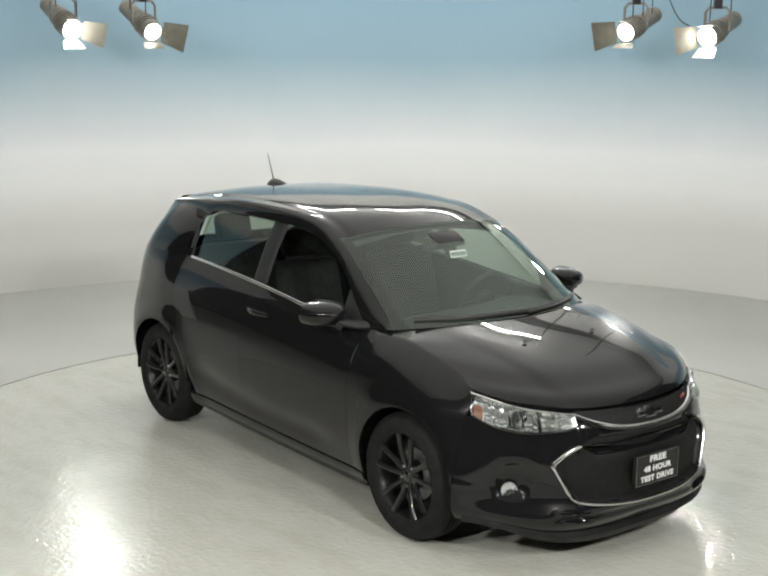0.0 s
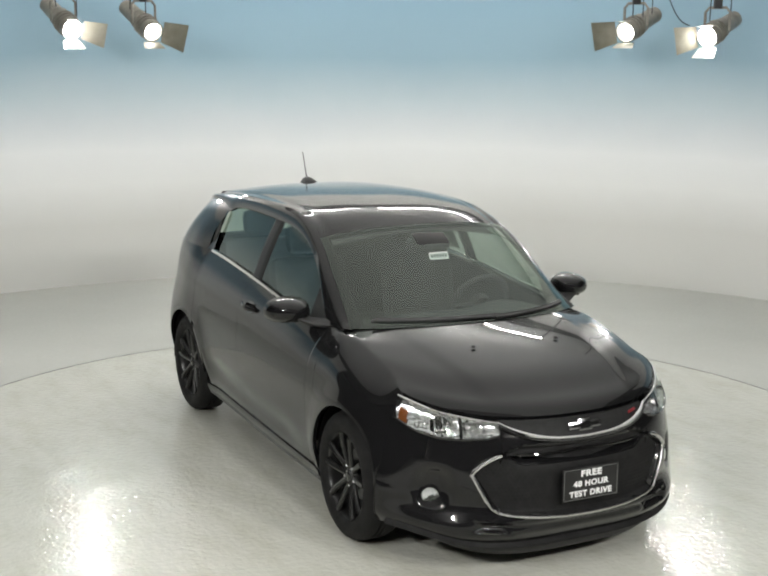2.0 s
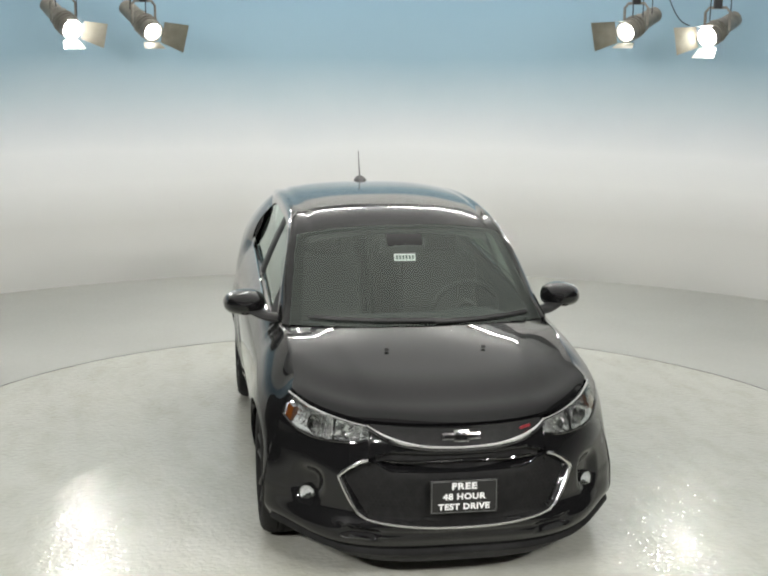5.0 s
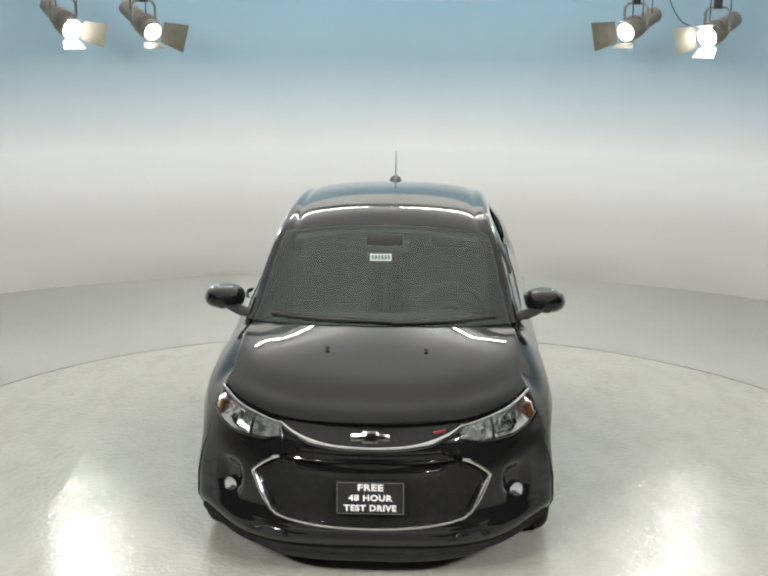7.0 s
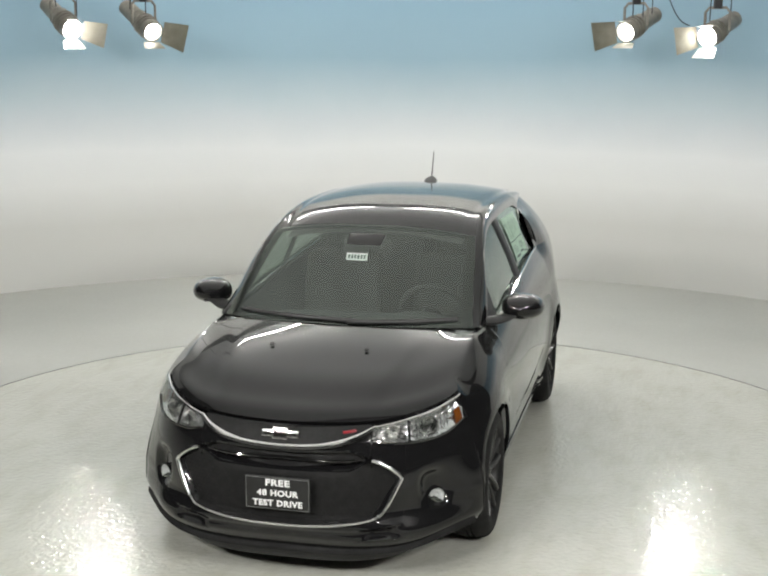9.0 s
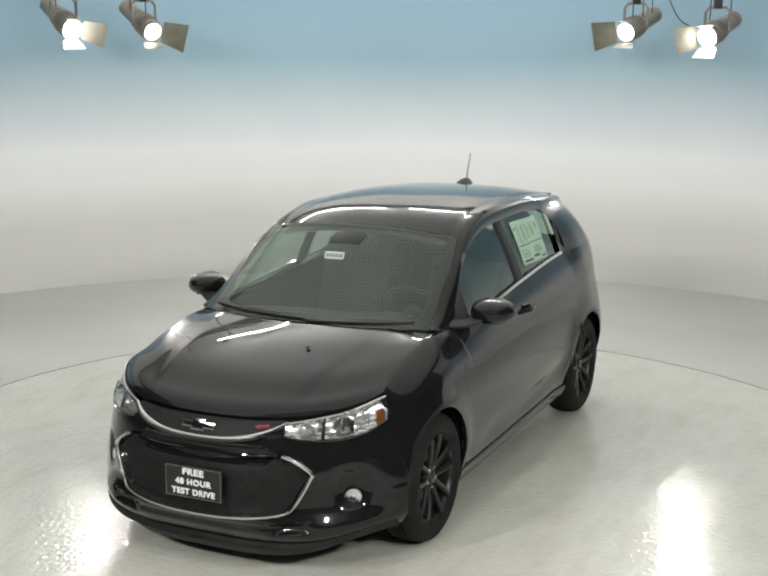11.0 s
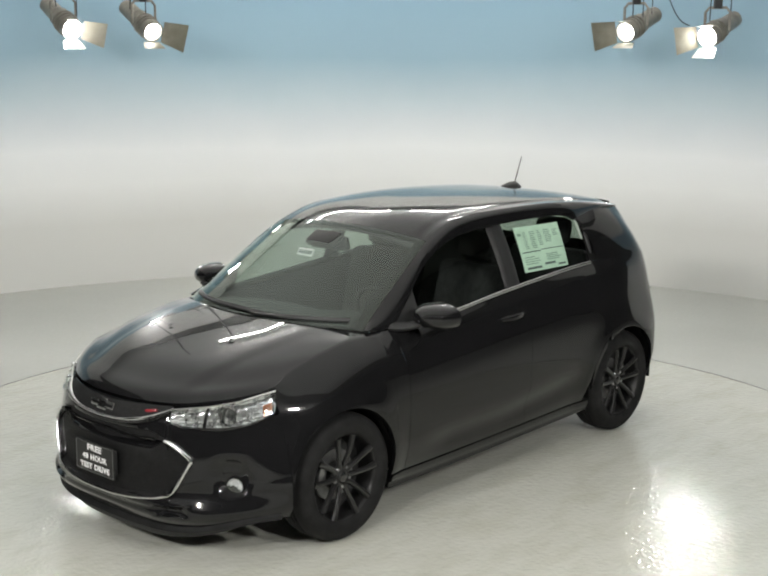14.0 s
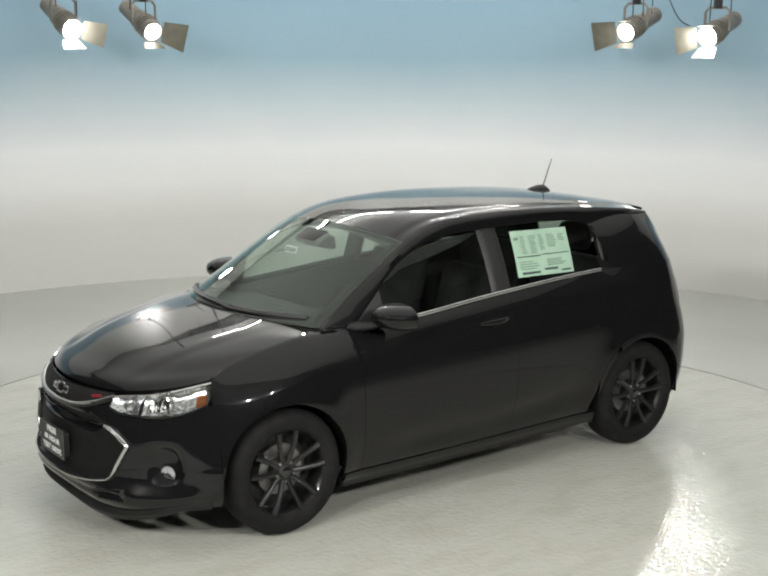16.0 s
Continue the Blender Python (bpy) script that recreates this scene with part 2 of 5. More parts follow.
def spl(*knots):
    """A smooth curve through knots (x, value) that never overshoots."""
    ks = sorted(knots)
    xs, ys = [k[0] for k in ks], [k[1] for k in ks]
    n = len(xs)
    d = [(ys[i + 1] - ys[i]) / (xs[i + 1] - xs[i]) for i in range(n - 1)]
    m = [d[0]] + [0 if d[i - 1] * d[i] <= 0 else 2 * d[i - 1] * d[i] / (d[i - 1] + d[i]) for i in range(1, n - 1)] + [d[-1]]

    def f(x):
        if x <= xs[0]:
            return ys[0]
        if x >= xs[-1]:
            return ys[-1]
        i = max(j for j in range(n - 1) if xs[j] <= x)
        h = xs[i + 1] - xs[i]
        t = (x - xs[i]) / h
        return ys[i] * (1 + 2 * t) * (1 - t) ** 2 + m[i] * h * t * (1 - t) ** 2 + ys[i + 1] * t * t * (3 - 2 * t) - m[i + 1] * h * t * t * (1 - t)
    return f


def path3(*pts):
    """A smooth curve through points in space, by a parameter from 0 to 1 along its length."""
    ps = np.array([tuple(p) for p in pts], float)
    ls = np.r_[0, np.cumsum(np.linalg.norm(np.diff(ps, axis=0), axis=1))]
    ls /= ls[-1]
    n = len(ps)
    h = np.diff(ls)
    a, b = np.zeros((n, n)), np.zeros((n, 3))
    a[0, 0] = a[-1, -1] = 1
    for i in range(1, n - 1):
        a[i, i - 1:i + 2] = h[i - 1], 2 * (h[i - 1] + h[i]), h[i]
        b[i] = 6 * ((ps[i + 1] - ps[i]) / h[i] - (ps[i] - ps[i - 1]) / h[i - 1])
    m = np.linalg.solve(a, b)

    def f(u):
        u = min(max(u, 0.0), 1.0)
        i = min(max(int(np.searchsorted(ls, u, "right")) - 1, 0), n - 2)
        p, q = ls[i + 1] - u, u - ls[i]
        v = (m[i] * p ** 3 + m[i + 1] * q ** 3) / (6 * h[i]) + (ps[i] / h[i] - m[i] * h[i] / 6) * p + (ps[i + 1] / h[i] - m[i + 1] * h[i] / 6) * q
        return Vector(v)
    return f


def crowned(c0, c1, nu, nw, power=2.2):
    """A patch from the middle line c0(u) to the edge c1(u), level in the middle and curving down to the edge."""
    rows = []
    for u in steps(0, 1, nu):
        a, b = c0(u), c1(u)
        rows.append([Vector((a.x + (b.x - a.x) * w ** power, a.y + (b.y - a.y) * w, a.z + (b.z - a.z) * w ** power)) for w in steps(0, 1, nw)])
    return rows


def sym(*pts):
    """The half, from the middle outwards, of a curve that is the same on both sides of y = 0."""
    f = path3(*[(x, -y, z) for x, y, z in pts[:0:-1]], *pts)
    return lambda u: f(0.5 + u / 2)


def both(rows):
    """Rows that run outwards from y = 0, with their mirror image before them."""
    return [[(p[0], -p[1], p[2]) for p in r[:0:-1]] + [(p[0], abs(p[1]) if i == 0 else p[1], p[2]) for i, p in enumerate(r)] for r in rows]


def coons(c0, c1, d0, d1, nu, nw):
    """A patch between four curves: c0(u), c1(u) at w = 0, 1 and d0(w), d1(w) at u = 0, 1."""
    rows = []
    for i in range(nu + 1):
        u = i / nu
        row = []
        for j in range(nw + 1):
            w = j / nw
            e = w ** 4.0
            k, l = (1 - u) ** 2, u ** 2
            p = (1 - e) * c0(u) + e * c1(u)
            p += k * (d0(w) - (1 - e) * c0(0) - e * c1(0)) + l * (d1(w) - (1 - e) * c0(1) - e * c1(1))
            p.y = c0(u).y + (c1(u).y - c0(u).y) * w + k * (d0(w).y - w * c1(0).y) + l * (d1(w).y - w * c1(1).y)
            row.append(p)
        rows.append(row)
    return rows


def steps(a, b, n):
    return [a + (b - a) * i / n for i in range(n + 1)]


def smooth01(x):
    x = min(max(x, 0.0), 1.0)
    return x * x * (3 - 2 * x)


# ---------------------------------------------------------------- the studio
CYC = (-0.08, 0.35)
CYC_R = 5.6
DISC_R = 3.0


def ring(r0, r1, z0, z1, n=160, centre=(0, 0)):
    rows = []
    for r, z in ((r0, z1), (r1, z1), (r1, z0), (r0, z0), (r0, z1)):
        rows.append([(centre[0] + r * math.cos(a), centre[1] + r * math.sin(a), z) for a in (2 * math.pi * i / n for i in range(n))])
    bm = sheet(rows, True)
    bmesh.ops.recalc_face_normals(bm, faces=bm.faces)
    return bm


def build_studio():
    floor = part("floor", ring(DISC_R + 0.010, 16.0, -0.06, 0.0), FLOOR, label="pale grey sealed concrete studio floor", sharp=20)
    tagged(floor, kind="structure")
    pit = part("floor_pit", ring(0.0, DISC_R + 0.2, -0.12, -0.062), GROOVE, label="dark gap round the turntable", sharp=20)
    tagged(pit, kind="structure")
    # the curved wall, with thickness
    rows = []
    for r, z in ((CYC_R, 0.0), (CYC_R, 4.2), (CYC_R + 0.12, 4.2), (CYC_R + 0.12, 0.0), (CYC_R, 0.0)):
        rows.append([(CYC[0] + r * math.cos(a), CYC[1] + r * math.sin(a), z) for a in steps(radians(16), radians(164), 110)])
    bm = sheet(rows)
    for end in (16, 164):
        a = radians(end)
        vs = [bm.verts.new((CYC[0] + r * math.cos(a), CYC[1] + r * math.sin(a), z)) for r, z in ((CYC_R, 0), (CYC_R, 4.2), (CYC_R + 0.12, 4.2), (CYC_R + 0.12, 0))]
        bm.faces.new(vs)
    bmesh.ops.recalc_face_normals(bm, faces=bm.faces)
    tagged(part("wall_curved", bm, WALL, label="curved studio wall with a bright band and blue wash painted into its colour", sharp=40), kind="structure")
    for name, c, s in (("wall_north", (0, 9.1, 2.5), (20, 0.2, 5.2)), ("wall_south", (0, -11.1, 2.5), (20, 0.2, 5.2)),
                       ("wall_east", (9.1, -1, 2.5), (0.2, 20, 5.2)), ("wall_west", (-9.1, -1, 2.5), (0.2, 20, 5.2))):
        tagged(part(name, boxed(c, s), CHARCOAL, label="dark charcoal studio wall", smooth=False), kind="structure")
    tagged(part("ceiling", boxed((0, -1, 5.2), (18.4, 20.4, 0.2)), CEILING, label="dim grey studio ceiling", smooth=False), kind="structure")


def build_turntable():
    t = holder("turntable")
    tagged(t, "round pale concrete turntable flush with the floor", "turntable")
    part("platform", lathe([(0.0, 0.0), (DISC_R - 0.006, 0.0), (DISC_R, -0.006), (DISC_R, -0.055), (0.0, -0.055)], 160, pose(0, 0, 0, 90)), DISC, t)
    part("edge_trim", ring(DISC_R + 0.0005, DISC_R + 0.004, -0.05, 0.001), STEEL, t, "thin steel edge trim")
    return t


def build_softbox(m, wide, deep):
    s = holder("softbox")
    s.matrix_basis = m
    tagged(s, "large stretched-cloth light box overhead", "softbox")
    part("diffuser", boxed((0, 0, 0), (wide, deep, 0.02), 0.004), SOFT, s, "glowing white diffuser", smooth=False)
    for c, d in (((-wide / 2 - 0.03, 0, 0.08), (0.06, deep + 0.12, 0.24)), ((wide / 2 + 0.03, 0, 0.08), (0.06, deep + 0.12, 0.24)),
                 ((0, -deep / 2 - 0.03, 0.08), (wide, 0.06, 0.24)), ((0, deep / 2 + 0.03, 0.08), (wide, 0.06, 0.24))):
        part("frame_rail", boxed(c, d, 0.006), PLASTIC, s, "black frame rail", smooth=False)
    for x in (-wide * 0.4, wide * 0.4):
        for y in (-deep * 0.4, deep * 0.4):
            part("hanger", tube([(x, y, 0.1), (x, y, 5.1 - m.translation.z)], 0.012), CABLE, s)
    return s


def build_tube(m, length):
    s = holder("tube_light")
    s.matrix_basis = m
    tagged(s, "long linear tube light in a slim housing", "tube light", "linear tube lights")
    part("tube", tube([(-length / 2, 0, 0), (length / 2, 0, 0)], 0.028, n=12), TUBEGLOW, s, "glowing white tube")
    part("housing", boxed((0, 0.0, 0.06), (length + 0.08, 0.07, 0.05), 0.006), LAMPGREY, s, "grey housing", smooth=False)
    for x in (-length / 2 + 0.1, length / 2 - 0.1):
        part("hanger", tube([(x, 0, 0.08), (x, 0, 5.1 - m.translation.z)], 0.01), CABLE, s)
    return s


def build_stage_lamp(place, aim, doors, ropes, brightness=LENSGLOW, size=0.78):
    """A fresnel with barn doors, aimed along -y of its own space; doors: (side, degrees, size)."""
    lamp = holder("stage_lamp")
    turn = look((0, 0, 0), aim).to_3x3().to_4x4() @ pose(0, 0, 0, -90) @ Matrix.Scale(size, 4)
    lamp.matrix_basis = Matrix.Translation(place)
    tagged(lamp, "hanging stage lamp with a glowing lens and tin barn doors", "stage lamp", "stage lamps on the wall")

    def put(name, bm, material, label=""):
        bmesh.ops.transform(bm, matrix=turn, verts=bm.verts)
        return part(name, bm, material, lamp, label)
    # own space: the beam goes along +y
    put("housing", lathe([(0.0, -0.72), (0.075, -0.72), (0.092, -0.70), (0.098, -0.40), (0.112, -0.36), (0.12, -0.03), (0.125, 0.0), (0.11, 0.002), (0.095, -0.02), (0.0, -0.02)], 32), LAMPGREY, "grey enamelled housing")
    put("lens", lathe([(0.0, 0.012), (0.05, 0.008), (0.088, -0.012), (0.092, -0.018)], 32), brightness, "glowing glass lens")
    for y in (-0.24, -0.18, -0.12):
        put("cooling_fin", lathe([(0.115, y), (0.132, y + 0.004), (0.132, y + 0.012), (0.115, y + 0.016)], 32), LAMPGREY)
    for side, deg, wide, high in doors:
        base = {"left": pose(-0.12, 0, 0, 0, 90, 0), "right": pose(0.12, 0, 0, 0, -90, 0), "top": pose(0, 0, 0.12, 0, 180, 0), "bottom": pose(0, 0, -0.12)}[side]
        bm = bmesh.new()
        rows = [[(-wide / 2, 0, 0), (wide / 2, 0, 0)], [(-wide / 2 * 1.35, high, 0), (wide / 2 * 1.35, high, 0)]]
        quads(bm, rows)
        bmesh.ops.solidify(bm, geom=bm.faces[:], thickness=0.004)
        bmesh.ops.transform(bm, matrix=base @ pose(0, 0, 0, deg), verts=bm.verts)
        bmesh.ops.recalc_face_normals(bm, faces=bm.faces)
        put("barn_door", bm, BARN, "pale tin flap")
    # yoke and hangers in the lamp's upright space
    mid = turn @ Vector((0, -0.24, 0))
    side = (turn.to_3x3() @ Vector((1, 0, 0))).normalized() * 0.15 * size
    part("yoke", tube([mid - side, mid - side + Vector((0, 0, 0.16)), mid - side * 0.7 + Vector((0, 0, 0.2)), mid + side * 0.7 + Vector((0, 0, 0.2)), mid + side + Vector((0, 0, 0.16)), mid + side], 0.025, 0.012, up=Vector((0.3, 1, 0.1))), LAMPGREY, lamp, "bent steel yoke")
    part("clamp", boxed(mid + Vector((0, 0, 0.24)), (0.07, 0.07, 0.10), 0.012), CABLE, lamp, "black clamp")
    part("pole", tube([mid + Vector((0, 0, 0.2)), (mid.x, mid.y, 5.1 - place[2])], 0.022), CABLE, lamp)
    for x0, z0, x1, z1 in ropes:
        sag = 0.35 * abs(x1 - x0)
        pts = [Vector((x0 + (x1 - x0) * t, 0.10, z0 + (z1 - z0) * t - sag * math.sin(math.pi * t))) for t in steps(0, 1, 10)]
        part("cable", tube(pts, 0.010), CABLE, lamp, "thin black cable")
    return lamp


# ---------------------------------------------------------------- the car
# its own space: x forward from the front axle, y to its left, z up from the floor
X0, X1 = -0.1, -2.55
PN, QN = 2.5, 2.2
RX = -2.492        # rear axle
WHEELS = ((0.0, 0.318), (RX, 0.318))
ARCH = 0.352
xnose = spl((0.15, 0.745), (0.20, 0.785), (0.28, 0.835), (0.45, 0.835), (0.56, 0.82), (0.656, 0.80), (0.70, 0.777), (0.75, 0.735), (0.95, 0.62))
xtail = spl((0.2, -3.06), (0.35, -3.105), (0.6, -3.11), (0.75, -3.085), (0.95, -3.03), (1.1, -2.98))
ztop = spl((-3.2, 1.06), (-2.75, 1.10), (-2.2, 1.088), (-1.41, 1.038), (-0.84, 0.985), (-0.45, 0.960), (-0.25, 0.959), (0.0, 0.922), (0.2, 0.870), (0.36, 0.812), (0.55, 0.768), (0.66, 0.748), (0.80, 0.738))
ytop = spl((-3.2, 0.745), (-2.75, 0.770), (-2.50, 0.768), (-2.24, 0.724), (-0.84, 0.737), (-0.5, 0.718), (-0.25, 0.680), (0.0, 0.676), (0.2, 0.70), (0.36, 0.79), (0.8, 0.80))
zsill = spl((-3.2, 0.26), (-2.2, 0.215), (-0.4, 0.185), (0.20, 0.20), (0.37, 0.222), (0.55, 0.200), (0.70, 0.165), (0.8, 0.145))
section = spl((0.0, 0.765), (0.10, 0.808), (0.33, 0.842), (0.58, 0.848), (0.76, 0.836))


def creases(x, z):
    """Relief of the body side: shoulder crease, hollow above the sill, wheel arch lips."""
    o = 0.0
    zc = 0.898 + (-0.4 - x) * 0.062
    w = smooth01((-0.35 - x) / 0.3) * smooth01((x + 2.9) / 0.5)
    o += 0.010 * w * (1 - 0.5 * smooth01((-1.6 - x) / 0.6)) * math.exp(-abs(z - zc) / 0.035)
    zl = 0.34 + max(0, -1.3 - x) * 0.10
    o -= 0.020 * smooth01((-0.5 - x) / 0.35) * smooth01((x + 2.2) / 0.4) * math.exp(-((z - zl) / 0.065) ** 2)
    for wx, wz in WHEELS:
        d = math.hypot(x - wx, z - wz)
        o += (0.015 if wx == 0 else 0.020) * math.exp(-(max(0, d - ARCH) / (0.085 if wx == 0 else 0.10)) ** 2) if z > 0.2 else 0
    # the bumper corners flare before the front wheels
    if x > 0.05:
        o += 0.052 * smooth01((0.64 - z) / 0.30) * math.exp(-((x - 0.365) / 0.15) ** 2)
    return o


HEX = ((0.0, 0.592), (0.415, 0.580), (0.525, 0.512), (0.445, 0.345), (0.395, 0.318), (0.0, 0.298))


def inside(poly, y, z):
    """How far a point lies within a convex outline (metres, negative outside)."""
    d = 1e9
    for (a, b), (c, e) in zip(poly[1:], poly[2:]):
        nx, nz = -(e - b), c - a
        k = math.hypot(nx, nz)
        d = min(d, ((y - a) * nx + (z - b) * nz) / k * -1)
    d = min(d, 0.592 - 0.03 * y - z)
    return d


def recess(y, z):
    y = abs(y)
    r = 0.028 * smooth01(inside(HEX, y, z) / 0.016)
    # slot between the grilles
    r += 0.034 * smooth01((0.042 * smooth01((0.43 - y) / 0.14) - abs(z - 0.582 - 0.04 * y * y)) / 0.012)
    # fog lamp pockets
    d = (abs((y - 0.655 + 0.10 * (z - 0.42)) / 0.066) ** 2.6 + abs((z - 0.432) / 0.092) ** 2.6) ** (1 / 2.6)
    r += 0.034 * smooth01((1.18 - d) / 0.75)
    # small inlets under the corners of the chrome outline
    d = max(abs(y - 0.44) / 0.095, abs(z - 0.260 - 0.10 * (y - 0.44)) / 0.026)
    r += 0.022 * smooth01((1.15 - d) / 0.75)
    # hollow over the splitter
    r += 0.018 * math.exp(-((z - 0.262) / 0.018) ** 2) * smooth01((0.6 - y) / 0.2)
    return r


def half(h, x):
    if h <= 0.76:
        low = max(0.0, 0.33 - h) * 0.10 * smooth01((x - 0.05) / 0.25)
        return section(h) + low - 0.03 * smooth01((-2.45 - x) / 0.4) * smooth01((h - 0.4) / 0.36)
    y1 = ytop(x)
    t = (h - 0.76) / 0.24
    y0 = 0.836 - 0.03 * smooth01((-2.45 - x) / 0.4)
    # round over towards the top edge
    return y0 + (y1 - y0) * (0.25 * t + 0.75 * t * t) if x > -0.45 else y0 + (y1 - y0) * (0.45 * t + 0.55 * t * t)


def zat(x, h):
    return zsill(x) + (ztop(x) - zsill(x)) * h


def squareness(z):
    return QN + 1.15 * smooth01((0.36 - z) / 0.16)


def side_pt(x, z):
    """A point of the body side at x and height z."""
    h = min(max((z - zsill(x)) / (ztop(x) - zsill(x)), 0), 1)
    y = half(h, x)
    if x > X0:
        a = min((x - X0) / (xnose(z) - X0), 1)
        y *= max(1 - a ** PN, 0) ** (1 / squareness(z))
    if x < X1:
        a = min((X1 - x) / (X1 - xtail(z)), 1)
        y *= max(1 - a ** 5, 0) ** (1 / 2.6)
    return Vector((x, y + creases(x, z), z))


def nose_pt(phi, z=None, h=None, off=0.0, sunk=True):
    """A point of the front at the angle phi (0 at the middle) and height z, or share h of the height."""
    x = xnose(0.5)
    hh = h
    zz = z
    for _ in range(6):
        if h is not None:
            zz = zat(x, h)
        else:
            hh = min(max((z - zsill(x)) / (ztop(x) - zsill(x)), 0), 1)
        x = X0 + (xnose(zz) - X0) * math.cos(phi) ** (2 / PN)
        y = half(hh, x) * math.sin(phi) ** (2 / squareness(zz))
    y += creases(x, zz) * math.sin(phi)
    k = off - (recess(y, zz) if sunk else 0)
    n = Vector((math.cos(phi), 0.75 * math.sin(phi) ** 2, 0)).normalized()
    return Vector((x, y, zz)) + n * k


def phi_at(z, y=None, x=None):
    """The angle at which the front at height z reaches a given y or x."""
    lo, hi = 0.0, math.pi / 2
    for _ in range(26):
        m = (lo + hi) / 2
        p = nose_pt(m, z, sunk=False)
        if (p.y < y) if y is not None else (p.x > x):
            lo = m
        else:
            hi = m
    return lo


def front_pt(y, z, off=0.0, sunk=True):
    p = nose_pt(phi_at(z, y=abs(y)), z, off=off, sunk=sunk)
    return Vector((p.x, p.y if y >= 0 else -p.y, p.z))


LAMP_IN, LAMP_OUT = 0.395, 0.352     # y of the lamp's inner end, x of its outer end
hl_low = spl((0.0, 0.672), (0.2, 0.652), (0.5, 0.648), (0.75, 0.662), (1.0, 0.705))
hl_top = spl((0.0, 0.722), (0.25, 0.738), (0.6, 0.765), (0.9, 0.797), (1.0, 0.806))


def lamp_phi(k):
    a, b = LAMP_PHI
    return a + (b - a) * k


LAMP_PHI = (phi_at(0.69, y=LAMP_IN), phi_at(0.76, x=LAMP_OUT))


def flanged(cols, depth=0.02):
    """Adds a turned-in lip round a grid of columns of points, so that panel gaps have depth."""
    def sunk(p, q):
        v = Vector(p)
        c = Vector((v.x, v.y * (1 - depth / max(abs(v.y), 0.3)), v.z))
        return c
    cols = [[*c] for c in cols]
    cols = [[sunk(p, None) for p in cols[0]], *cols, [sunk(p, None) for p in cols[-1]]]
    return [[sunk(c[0], None), *c, sunk(c[-1], None)] for c in cols]


def panel(name, cols, side, parent, material=None, label="", lip=0.02, flip=False):
    cols = flanged(cols, lip) if lip else cols
    return part(name, sheet(mirrored(cols, side), flip=(side > 0) != flip), material or PAINT, parent, label, sharp=40)


def column(x, zlo, zhi, n):
    return [side_pt(x, z) for z in steps(zlo, zhi, n)]


def arch_z(x, low):
    for wx, wz in WHEELS:
        if abs(x - wx) < ARCH:
            return wz + math.sqrt(ARCH ** 2 - (x - wx) ** 2)
    return low


def arch_xs(wx, n=22):
    return [wx + ARCH * 0.9999 * math.cos(math.pi * i / n) for i in range(n + 1)]


